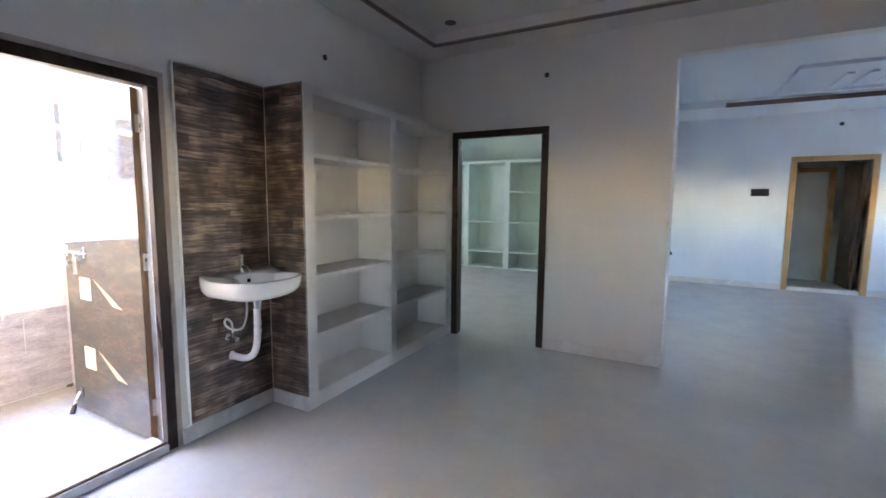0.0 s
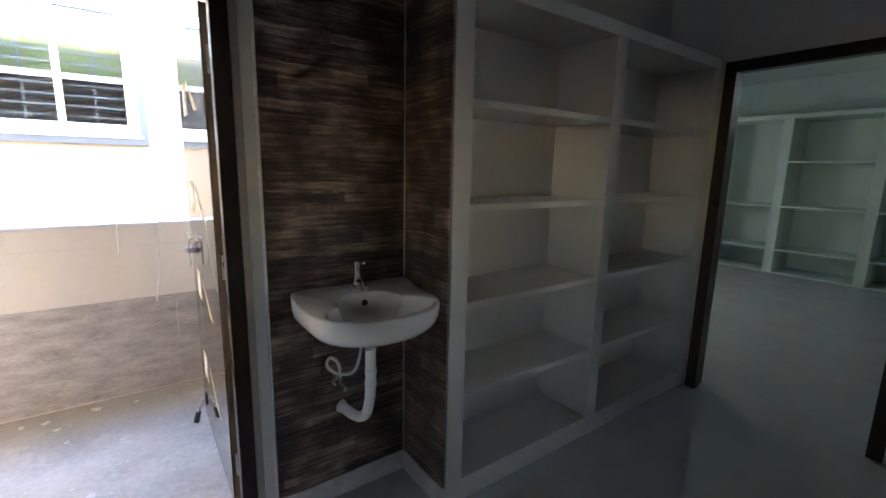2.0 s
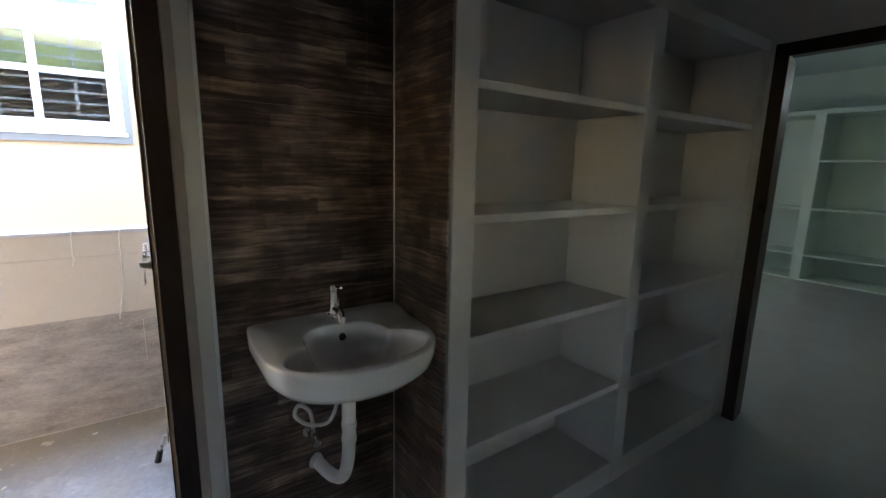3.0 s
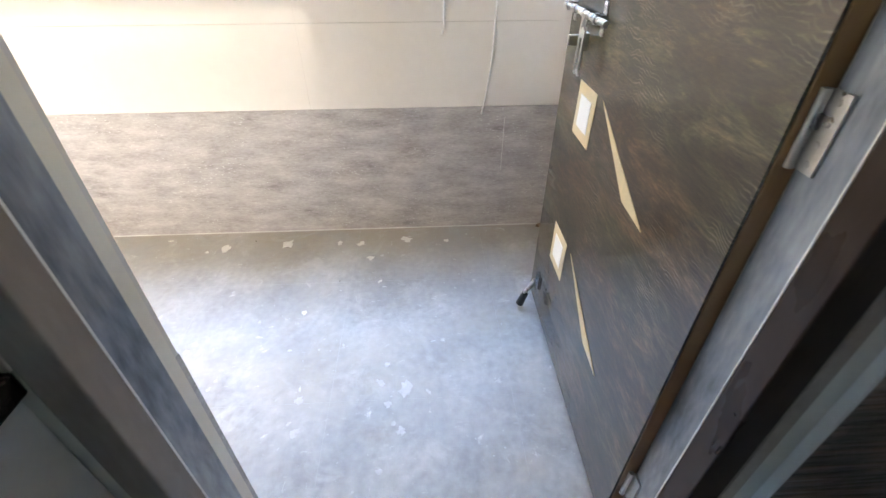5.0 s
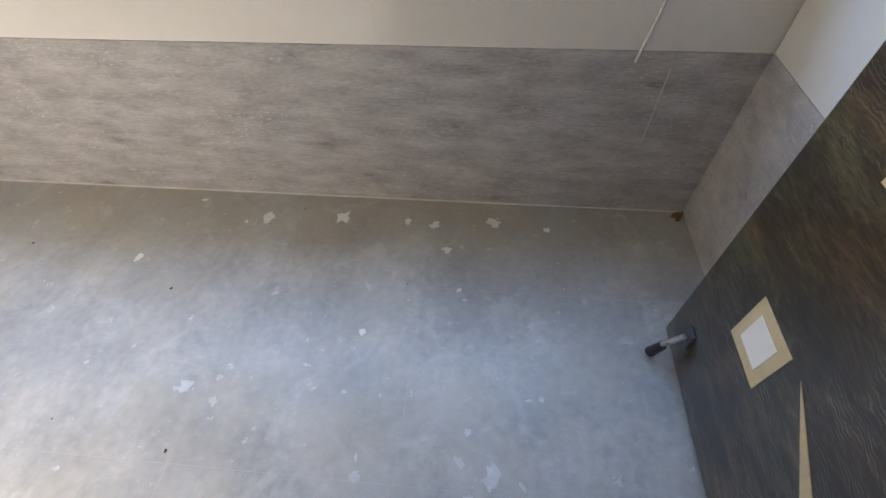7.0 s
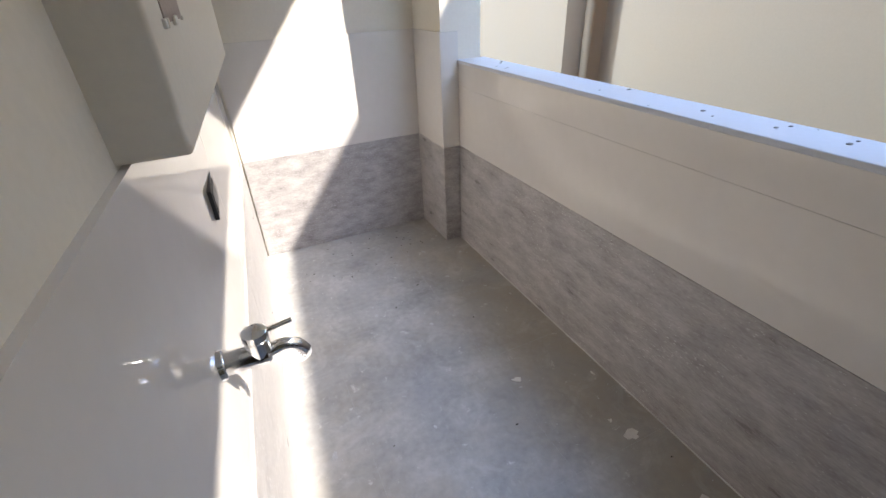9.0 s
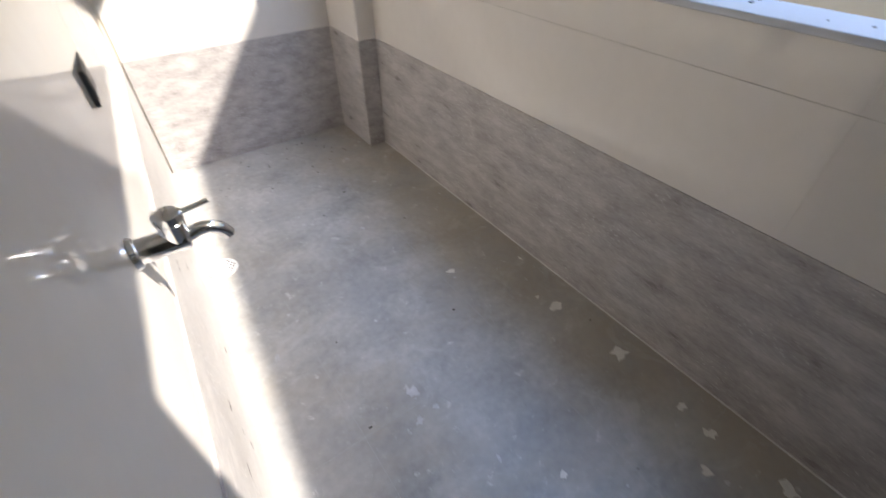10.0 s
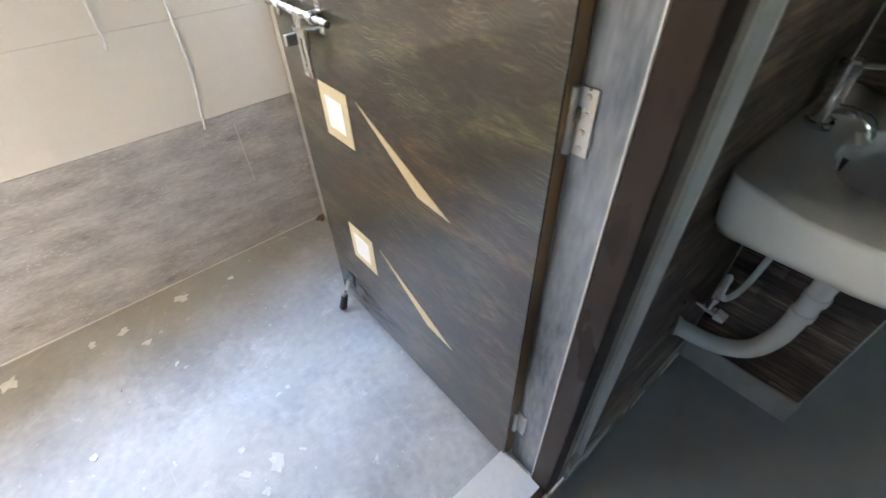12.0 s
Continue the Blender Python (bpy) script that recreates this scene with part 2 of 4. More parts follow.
def laminate_material():
    """Dark oak print: mottled brown and green, with slanting pale pores and a gloss coat."""
    m = bpy.data.materials.new("dark_wood_laminate")
    m.use_nodes = True
    nt = m.node_tree
    N, K = nt.nodes.new, nt.links.new
    b = nt.nodes["Principled BSDF"]
    b.inputs["Roughness"].default_value, b.inputs["Specular IOR Level"].default_value = 0.45, 0.25
    b.inputs["Coat Weight"].default_value, b.inputs["Coat Roughness"].default_value = 1.0, 0.03
    b.inputs["Coat IOR"].default_value = 1.7
    geo = N("ShaderNodeNewGeometry")

    def noise_at(angle, stretch, scale, detail, rough, distortion=0.0):
        mp = N("ShaderNodeMapping")
        mp.inputs["Rotation"].default_value, mp.inputs["Scale"].default_value = (0, radians(angle), 0), stretch
        K(geo.outputs["Position"], mp.inputs["Vector"])
        t = N("ShaderNodeTexNoise")
        t.inputs["Scale"].default_value, t.inputs["Detail"].default_value, t.inputs["Roughness"].default_value, t.inputs["Distortion"].default_value = scale, detail, rough, distortion
        K(mp.outputs[0], t.inputs["Vector"])
        return t.outputs["Fac"]

    def ramp(fac, *stops):
        r = N("ShaderNodeValToRGB")
        r.color_ramp.elements[0].position, r.color_ramp.elements[0].color = stops[0]
        r.color_ramp.elements[1].position, r.color_ramp.elements[1].color = stops[-1]
        for p, c in stops[1:-1]:
            r.color_ramp.elements.new(p).color = c
        K(fac, r.inputs[0])
        return r.outputs[0]

    def blend(fac, a, c, mode='MIX'):
        x = N("ShaderNodeMix")
        x.data_type, x.blend_type = 'RGBA', mode
        for i, v in ((0, fac), (6, a), (7, c)):
            if isinstance(v, (tuple, float)):
                x.inputs[i].default_value = v
            else:
                K(v, x.inputs[i])
        return x.outputs[2]

    base = ramp(noise_at(-20, (0.9, 1, 2.6), 5.0, 12, 0.76, 0.6), (0.34, (0.010, 0.007, 0.005, 1)), (0.50, (0.034, 0.024, 0.016, 1)), (0.68, (0.115, 0.089, 0.058, 1)))
    hue = ramp(noise_at(-26, (0.8, 1, 2.0), 3.1, 5, 0.6), (0.42, (0.95, 0.80, 0.65, 1)), (0.60, (0.76, 1.0, 0.76, 1)))
    col = blend(0.85, base, hue, 'MULTIPLY')
    fine = ramp(noise_at(-20, (1.6, 1, 9.0), 16.0, 6, 0.7, 0.3), (0.36, (0.45, 0.45, 0.45, 1)), (0.64, (1.7, 1.65, 1.6, 1)))
    col = blend(0.8, col, fine, 'MULTIPLY')
    patch = ramp(noise_at(0, (1, 1, 1), 4.2, 3, 0.5), (0.47, (0, 0, 0, 1)), (0.64, (0.9, 0.9, 0.9, 1)))
    wmap = N("ShaderNodeMapping")
    wmap.inputs["Rotation"].default_value = (0, radians(-7), 0)
    K(geo.outputs["Position"], wmap.inputs["Vector"])
    wave = N("ShaderNodeTexWave")
    wave.wave_type, wave.bands_direction = 'BANDS', 'Z'
    for key, v in (("Scale", 44.0), ("Distortion", 22.0), ("Detail", 3.0), ("Detail Scale", 0.3), ("Detail Roughness", 0.55)):
        wave.inputs[key].default_value = v
    K(wmap.outputs[0], wave.inputs["Vector"])
    ridges = ramp(wave.outputs["Fac"], (0.60, (0, 0, 0, 1)), (0.98, (1, 1, 1, 1)))
    broken = ramp(noise_at(-8, (1.4, 1, 7.0), 9.0, 5, 0.6, 0.8), (0.44, (0, 0, 0, 1)), (0.62, (1, 1, 1, 1)))
    pores = blend(1.0, blend(1.0, ridges, broken, 'MULTIPLY'), patch, 'MULTIPLY')
    col = blend(pores, col, (0.175, 0.152, 0.112, 1))
    relief = N("ShaderNodeBump")
    relief.inputs["Strength"].default_value, relief.inputs["Distance"].default_value = 0.35, 0.001
    K(pores, relief.inputs["Height"])
    K(relief.outputs[0], b.inputs["Normal"])
    K(col, b.inputs["Base Color"])
    return m


PLANKTILE = plank_tile_material()
DADO = fleck_tile_material("grey_streaked_tile", (0.315, 0.295, 0.29), (0.43, 0.41, 0.404), (0.66, 0.66, 0.66), 85, 0.34, (1, 0.6, 2.0), 0.14)


def streak(m, colour, lo, hi, amount, along=7.0, across=110.0):
    """Fine broken dashes along a tile, darker or paler than its ground."""
    nt = m.node_tree
    N, K = nt.nodes.new, nt.links.new
    b = nt.nodes["Principled BSDF"]
    src = b.inputs["Base Color"].links[0].from_socket
    geo = N("ShaderNodeNewGeometry")
    mp = N("ShaderNodeMapping")
    mp.inputs["Scale"].default_value = (along, along, across)
    K(geo.outputs["Position"], mp.inputs["Vector"])
    n = N("ShaderNodeTexNoise")
    n.inputs["Scale"].default_value, n.inputs["Detail"].default_value, n.inputs["Roughness"].default_value = 1.0, 5, 0.65
    K(mp.outputs[0], n.inputs["Vector"])
    r = N("ShaderNodeMapRange")
    r.inputs["From Min"].default_value, r.inputs["From Max"].default_value = lo, hi
    r.inputs["To Max"].default_value = amount
    K(n.outputs["Fac"], r.inputs["Value"])
    mix = N("ShaderNodeMix")
    mix.data_type = 'RGBA'
    K(r.outputs[0], mix.inputs[0])
    K(src, mix.inputs[6])
    mix.inputs[7].default_value = (*colour, 1)
    K(mix.outputs[2], b.inputs["Base Color"])


def smear(m, colour, scale, lo, hi, amount):
    """Soft dried smears over a material's colour."""
    nt = m.node_tree
    N, K = nt.nodes.new, nt.links.new
    b = nt.nodes["Principled BSDF"]
    src = b.inputs["Base Color"].links[0].from_socket
    geo = N("ShaderNodeNewGeometry")
    n = N("ShaderNodeTexNoise")
    n.inputs["Scale"].default_value, n.inputs["Detail"].default_value, n.inputs["Roughness"].default_value = scale, 8, 0.68
    n.inputs["Distortion"].default_value = 0.6
    K(geo.outputs["Position"], n.inputs["Vector"])
    r = N("ShaderNodeMapRange")
    r.inputs["From Min"].default_value, r.inputs["From Max"].default_value = lo, hi
    r.inputs["To Max"].default_value = amount
    K(n.outputs["Fac"], r.inputs["Value"])
    mix = N("ShaderNodeMix")
    mix.data_type = 'RGBA'
    K(r.outputs[0], mix.inputs[0])
    K(src, mix.inputs[6])
    mix.inputs[7].default_value = (*colour, 1)
    K(mix.outputs[2], b.inputs["Base Color"])
    return m


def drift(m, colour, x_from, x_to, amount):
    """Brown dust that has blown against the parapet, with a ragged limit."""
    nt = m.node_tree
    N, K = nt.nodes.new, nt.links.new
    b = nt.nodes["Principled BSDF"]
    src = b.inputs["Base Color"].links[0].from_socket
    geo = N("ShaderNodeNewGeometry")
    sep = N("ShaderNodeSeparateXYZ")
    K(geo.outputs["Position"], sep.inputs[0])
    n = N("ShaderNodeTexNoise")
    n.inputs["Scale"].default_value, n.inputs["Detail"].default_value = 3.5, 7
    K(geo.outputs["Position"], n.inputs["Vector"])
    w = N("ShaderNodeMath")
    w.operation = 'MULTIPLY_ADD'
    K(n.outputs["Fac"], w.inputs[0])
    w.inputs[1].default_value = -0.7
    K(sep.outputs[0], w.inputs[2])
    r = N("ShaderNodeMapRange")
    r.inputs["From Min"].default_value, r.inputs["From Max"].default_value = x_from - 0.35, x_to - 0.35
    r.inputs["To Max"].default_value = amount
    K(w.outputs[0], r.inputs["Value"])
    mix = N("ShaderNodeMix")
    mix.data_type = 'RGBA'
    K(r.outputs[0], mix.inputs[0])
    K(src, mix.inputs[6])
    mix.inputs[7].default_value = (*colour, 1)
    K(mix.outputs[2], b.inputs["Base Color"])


DUSTY = fleck_tile_material("dusty_grey_floor_tile", (0.338, 0.337, 0.332), (0.41, 0.406, 0.397), (0.52, 0.52, 0.51), 34, 0.4, (1, 1, 1), 0.2, 0.3)
smear(DUSTY, (0.42, 0.385, 0.33), 1.7, 0.45, 0.68, 0.75)
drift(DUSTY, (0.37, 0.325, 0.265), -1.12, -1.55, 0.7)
smear(DUSTY, (0.335, 0.344, 0.36), 2.4, 0.46, 0.70, 0.6)
smear(DUSTY, (0.56, 0.56, 0.555), 5.5, 0.54, 0.74, 0.6)
smear(DUSTY, (0.27, 0.272, 0.275), 9.0, 0.56, 0.74, 0.5)
smear(DUSTY, (0.64, 0.64, 0.63), 17.0, 0.63, 0.70, 0.75)
smear(DUSTY, (0.60, 0.60, 0.595), 40.0, 0.655, 0.70, 0.6)
smear(DADO, (0.47, 0.46, 0.455), 6.0, 0.55, 0.75, 0.5)
streak(DADO, (0.19, 0.17, 0.165), 0.52, 0.68, 0.32, 16.0)
streak(DADO, (0.55, 0.54, 0.53), 0.60, 0.70, 0.6, 22.0, 90.0)
smear(DADO, (0.21, 0.19, 0.183), 4.0, 0.55, 0.75, 0.5)
DUSTY.node_tree.nodes["Principled BSDF"].inputs["Specular IOR Level"].default_value = 0.27
LAMINATE = laminate_material()
BLINDBOX = material("dusty_pink_grey_blind_box", (0.36, 0.33, 0.32), 0.7, var=0.08)
OLIVE = material("olive_green_blind", (0.16, 0.185, 0.065), 0.7, var=0.1, stretch=(1, 1, 20))
ROOM_SHADE = material("dim_room_shade", (0.10, 0.10, 0.11), 0.8, var=0.1)
BLUEGREY = material("blue_grey_gate_paint", (0.05, 0.062, 0.095), 0.6, var=0.15)
SPLASH = material("dried_white_plaster", (0.70, 0.69, 0.65), 0.85, var=0.1, scale=20, grain=120, bump=0.4)
TRODDEN = material("trodden_plaster_film", (0.50, 0.505, 0.51), 0.8, var=0.18, scale=30, grain=160, bump=0.3)
JOINT = material("pale_tile_joint", (0.43, 0.43, 0.42), 0.8, var=0.15)
MUD = material("brown_mud", (0.16, 0.095, 0.05), 0.9, var=0.2, scale=30, grain=150, bump=0.5)
COPING = material("pale_stone_coping", (0.60, 0.63, 0.69), 0.55, var=0.03, scale=6, grain=60, bump=0.03)
NEIGHBOUR = material("beige_house_paint", (0.35, 0.245, 0.158), 0.85, var=0.05, scale=1.0, grain=70, bump=0.2)
# Blue grey carries the sky's reflection on dusty dark wood, put into colour.
SKYSHEEN = material("dusty_wood_sky_sheen", (0.105, 0.135, 0.195), 0.4, var=0.45, scale=9, grain=70, bump=0.1, coat=0.25, stretch=(1, 1, 0.25), second=(0.26, 0.285, 0.33))
GROUT = material("grout", (0.22, 0.21, 0.2), 0.9, var=0.1)


# ---- shaping ----
def add_box(bm, x0, x1, y0, y1, z0, z1, bevel=0.0):
    g = bmesh.ops.create_cube(bm, size=1)
    bmesh.ops.scale(bm, vec=(abs(x1 - x0), abs(y1 - y0), abs(z1 - z0)), verts=g["verts"])
    bmesh.ops.translate(bm, vec=((x0 + x1) / 2, (y0 + y1) / 2, (z0 + z1) / 2), verts=g["verts"])
    if bevel:
        es = list({e for v in g["verts"] for e in v.link_edges})
        bmesh.ops.bevel(bm, geom=es, offset=bevel, segments=2, affect='EDGES', profile=0.5)


def part(name, bm, mat, parent=None, label="", smooth=False):
    me = bpy.data.meshes.new(name)
    bm.to_mesh(me)
    bm.free()
    me.materials.append(mat)
    if smooth:
        me.polygons.foreach_set("use_smooth", [True] * len(me.polygons))
        me.set_sharp_from_angle(angle=radians(38))
    ob = new(name, me)
    ob.parent = parent
    if label:
        tagged(ob, label)
    return ob


def slab(name, x0, x1, y0, y1, z0, z1, mat, parent=None, label="", bevel=0.0):
    bm = bmesh.new()
    add_box(bm, x0, x1, y0, y1, z0, z1, bevel)
    return part(name, bm, mat, parent, label)


def structure(ob, label, category):
    return tagged(ob, label, category, kind="structure")


def group_at(name, x, y, z, label, category, group="", kind=""):
    ob = new(name)
    ob.location = (x, y, z)
    return tagged(ob, label, category, group, kind)


def under(parent, *obs):
    """Parents made objects, whose meshes are in world places, under an empty."""
    for ob in obs:
        ob.parent = parent
        ob.matrix_parent_inverse = Matrix.Translation(-Vector(parent.location))


def wall(name, boxes, mat, label, bevel=0.0):
    bm = bmesh.new()
    for b in boxes:
        add_box(bm, *b, bevel)
    return structure(part(name, bm, mat), label, "wall")


# ---- large structure ----
TOP = 2.88
L = 2.045
structure(slab("floor", 0.012, 7.5, -5.1, L, -0.1, 0, MARBLE), "pale polished marble floor with a soft sheen", "floor")
structure(slab("floor_hall", 2.40, 7.5, L, 8.6, -0.1, 0, MARBLE), "pale polished marble floor of the hall", "floor")
structure(slab("floor_bedroom", -2.6, 2.40, L, 7.4, -0.1, 0, MARBLE), "pale polished marble floor of the bedroom", "floor")
wall("wall_west", [(-0.13, 0, -0.678, L + 0.12, 0, 3.1), (-0.13, 0, -1.62, -0.678, 2.045, 3.1), (-0.13, 0, -5.2, -1.62, 0, 3.1)], PLASTER, "white plastered wall with the door to the utility yard")
wall("wall_north", [(0, 0.37, L, L + 0.12, 0, 3.1), (0.37, 1.37, L, L + 0.12, 2.12, 3.1), (1.37, 2.40, L, L + 0.12, 0, 3.1)], PLASTER, "white plastered wall with the bedroom doorway")
wall("beam", [(2.40, 7.5, L, L + 0.12, 2.61, 3.1)], PLASTER, "white plastered beam over the opening to the hall")
wall("wall_hall_west", [(2.28, 2.40, L + 0.12, 7.0, 0, 3.1)], HALLBLUE, "pale blue plastered wall of the hall")
wall("wall_hall_north", [(2.28, 4.07, 7.0, 7.15, 0, 3.1), (4.07, 5.16, 7.0, 7.15, 2.2, 3.1), (5.16, 7.5, 7.0, 7.15, 0, 3.1)], HALLBLUE, "pale blue plastered wall with the main door")
# Openings in the next two walls are unseen and assumed, sized for indoor light.
wall("wall_east", [(7.5, 7.65, -5.2, 4.55, 0, 3.1), (7.5, 7.65, 5.25, 8.6, 0, 3.1), (7.5, 7.65, 4.55, 5.25, 0, 1.2), (7.5, 7.65, 4.55, 5.25, 1.8, 3.1)], HALLBLUE, "pale blue plastered wall with an assumed window opening")
wall("wall_south", [(0, 2.55, -5.2, -5.1, 0, 3.1), (3.05, 7.5, -5.2, -5.1, 0, 3.1), (2.55, 3.05, -5.2, -5.1, 0, 1.33), (2.55, 3.05, -5.2, -5.1, 1.80, 3.1)], PLASTER, "white plastered kitchen wall with a small assumed opening")
wall("wall_lobby", [(3.5, 6.0, 8.5, 8.6, 0, 3.1), (3.5, 3.6, 7.15, 8.5, 0, 3.1), (5.9, 6.0, 7.15, 8.5, 0, 3.1)], HALLBLUE, "pale wall of the lobby beyond the main door")
wall("wall_bedroom_west", [(-2.72, -2.6, L, 3.8, 0, 3.1), (-2.72, -2.6, 5.0, 7.5, 0, 3.1), (-2.72, -2.6, 3.8, 5.0, 0, 0.95), (-2.72, -2.6, 3.8, 5.0, 2.05, 3.1)], GREENISH, "pale green bedroom wall with a window opening")
wall("wall_bedroom_north", [(-2.72, 2.28, 7.4, 7.52, 0, 3.1)], GREENISH, "pale green bedroom wall behind the built-in shelves")
wall("wall_bedroom_south", [(-2.72, -0.13, L, L + 0.12, 0, 3.1)], GREENISH, "pale green bedroom wall")


def tray_ceiling(name, x0, x1, y0, y1, rx0, rx1, ry0, ry1, mat, label):
    bm = bmesh.new()
    for b in ((x0, rx0, y0, y1), (rx1, x1, y0, y1), (rx0, rx1, y0, ry0), (rx0, rx1, ry1, y1)):
        add_box(bm, *b, TOP, TOP + 0.14)
    add_box(bm, rx0, rx1, ry0, ry1, TOP + 0.10, TOP + 0.14)
    ob = structure(part(name, bm, mat), label, "ceiling")
    bm = bmesh.new()
    w = 0.03
    for b in ((rx0 - w, rx0, ry0 - w, ry1 + w), (rx1, rx1 + w, ry0 - w, ry1 + w), (rx0, rx1, ry0 - w, ry0), (rx0, rx1, ry1, ry1 + w)):
        add_box(bm, *b, TOP - 0.014, TOP + 0.012)
    structure(part("trim", bm, BROWNTRIM), "dark brown beading round the ceiling recess", "trim")
    return ob


tray_ceiling("ceiling", -0.13, 7.5, -5.2, L, 0.35, 6.9, -4.6, 1.69, PLASTER, "white false ceiling with a shallow recess")
bm = bmesh.new()
add_box(bm, 2.28, 7.65, L + 0.12, 5.95, TOP + 0.10, TOP + 0.14)
add_box(bm, 2.28, 7.65, 5.95, 7.15, TOP, TOP + 0.14)
for k in range(7):
    x = 4.15 + 0.22 * k
    add_box(bm, x, x + 0.07, 4.9, 5.6, TOP + 0.075, TOP + 0.10)
for b in ((3.6, 6.2, 4.35, 4.5), (3.6, 6.2, 5.7, 5.8), (3.6, 3.75, 4.5, 5.7), (6.05, 6.2, 4.5, 5.7)):
    add_box(bm, *b, TOP + 0.06, TOP + 0.10)
structure(part("ceiling_hall", bm, HALLBLUE), "pale false ceiling of the hall with a slatted panel", "ceiling")
structure(slab("trim", 3.03, 7.5, 5.915, 5.949, TOP - 0.012, TOP + 0.05, BROWNTRIM), "dark brown beading of the hall ceiling", "trim")
structure(slab("ceiling_bedroom", -2.72, 2.28, L + 0.12, 7.52, TOP, TOP + 0.14, GREENISH), "pale green bedroom ceiling", "ceiling")
structure(slab("ceiling_lobby", 3.5, 6.0, 7.15, 8.6, TOP, TOP + 0.14, HALLBLUE), "pale lobby ceiling", "ceiling")

# utility yard
structure(slab("floor_yard", -1.69, -0.135, -4.25, -0.4, -0.12, 0, DUSTY), "grey tiled yard floor with dust and plaster stains", "floor")
SK = 0.0524


def skewed_wall(name, y0, y1, z0, z1, out, mat, inner=-0.13):
    """A prism whose yard face leans off the house axis in plan."""
    bm = bmesh.new()
    fx = lambda y: -0.25 + (y + 2.05) * SK - out
    vs = [bm.verts.new(c) for z in (z0, z1) for c in ((inner, y0, z), (inner, y1, z), (fx(y1), y1, z), (fx(y0), y0, z))]
    for f in ((3, 2, 1, 0), (4, 5, 6, 7), (0, 1, 5, 4), (1, 2, 6, 5), (2, 3, 7, 6), (3, 0, 4, 7)):
        bm.faces.new([vs[i] for i in f])
    return part(name, bm, mat)


wall_yard_house = structure(skewed_wall("wall_yard_house", -4.25, -1.63, 0, 3.0, -0.012, CREAM, -0.131), "cream plastered house wall with a tiled foot", "wall")
wall_yard_end = wall("wall_yard_end", [(-1.69, -0.131, -4.3, -4.115, 0, 3.0)], CREAM, "cream plastered end wall of the yard")
structure(slab("pilaster", -1.56, -1.455, -4.1149, -3.745, 0, 3.0, CREAM), "cream plastered pilaster at the yard corner", "pilaster")
structure(slab("pilaster", -1.69, -1.5601, -4.1149, -3.745, 1.0685, 3.0, CREAM), "cream plastered pier standing on the parapet", "pilaster")
wall_yard_door = wall("wall_yard_door", [(-1.69, -0.131, -0.54, -0.40, 0, 3.0)], CREAM, "cream plastered wall behind the open door")
parapet = wall("parapet", [(-1.69, -1.56, -4.115, -0.54, 0, 1.068)], CREAM, "low parapet wall of the yard clad in tiles")
structure(slab("ground", -60, 60, -60, 60, -0.5, -0.4, GROUND), "bare concrete ground around the houses", "ground")
wall("roof_slab_house", [(-0.13, 7.65, -5.2, 8.6, 3.1, 3.2), (-2.72, -0.13, L, 7.52, 3.1, 3.2)], CREAM, "flat concrete roof slab of the house")

# ---- shapes for things ----
def smooth_path(pts, n=8):
    """Catmull-Rom through the points."""
    pts = [Vector(p) for p in pts]
    out = []
    for i in range(len(pts) - 1):
        p0, p1, p2, p3 = pts[max(i - 1, 0)], pts[i], pts[i + 1], pts[min(i + 2, len(pts) - 1)]
        for k in range(n):
            t = k / n
            out.append(0.5 * (2 * p1 + (p2 - p0) * t + (2 * p0 - 5 * p1 + 4 * p2 - p3) * t * t + (3 * p1 - p0 - 3 * p2 + p3) * t ** 3))
    return out + [pts[-1]]


def add_tube(bm, path, radius, sides=12, cap=True):
    """A round tube along a path; radius may be a list, one for each point."""
    path = [Vector(p) for p in path]
    rings, ref = [], None
    for i, p in enumerate(path):
        d = (path[min(i + 1, len(path) - 1)] - path[max(i - 1, 0)]).normalized()
        if ref is None:
            ref = d.orthogonal().normalized()
        ref = (ref - d * ref.dot(d)).normalized()
        side = d.cross(ref)
        r = radius[i] if isinstance(radius, (list, tuple)) else radius
        rings.append([bm.verts.new(p + r * (math.cos(a) * ref + math.sin(a) * side)) for a in (2 * math.pi * k / sides for k in range(sides))])
    for a, b in zip(rings, rings[1:]):
        for k in range(sides):
            bm.faces.new((a[k], a[(k + 1) % sides], b[(k + 1) % sides], b[k]))
    if cap:
        bm.faces.new(rings[0][::-1])
        bm.faces.new(rings[-1])


def tube(name, path, radius, mat, parent=None, label="", sides=12):
    bm = bmesh.new()
    add_tube(bm, path, radius, sides)
    bmesh.ops.recalc_face_normals(bm, faces=bm.faces)
    return part(name, bm, mat, parent, label, smooth=True)


def prism(name, outline, axis, a, b, mat, parent=None, label=""):
    """A flat outline of 2D points pushed from a to b along an axis (x, y or z)."""
    put = {"x": lambda p, h: (h, p[0], p[1]), "y": lambda p, h: (p[0], h, p[1]), "z": lambda p, h: (p[0], p[1], h)}[axis]
    bm = bmesh.new()
    lo = [bm.verts.new(put(p, a)) for p in outline]
    hi = [bm.verts.new(put(p, b)) for p in outline]
    bm.faces.new(lo)
    bm.faces.new(hi)
    n = len(outline)
    for i in range(n):
        bm.faces.new((lo[i], lo[(i + 1) % n], hi[(i + 1) % n], hi[i]))
    bmesh.ops.recalc_face_normals(bm, faces=bm.faces)
    return part(name, bm, mat, parent, label)


# Slab above view, added to shade the yard; its slanted edge trims sunlight.
structure(prism("yard_sun_blocker", [(-0.131, -5.2), (-0.131, 0.6), (-1.785, 0.6), (-2.15, -5.2)], "z", 3.001, 3.1, CREAM), "unseen cream slab added over the yard to limit the sun", "roof")

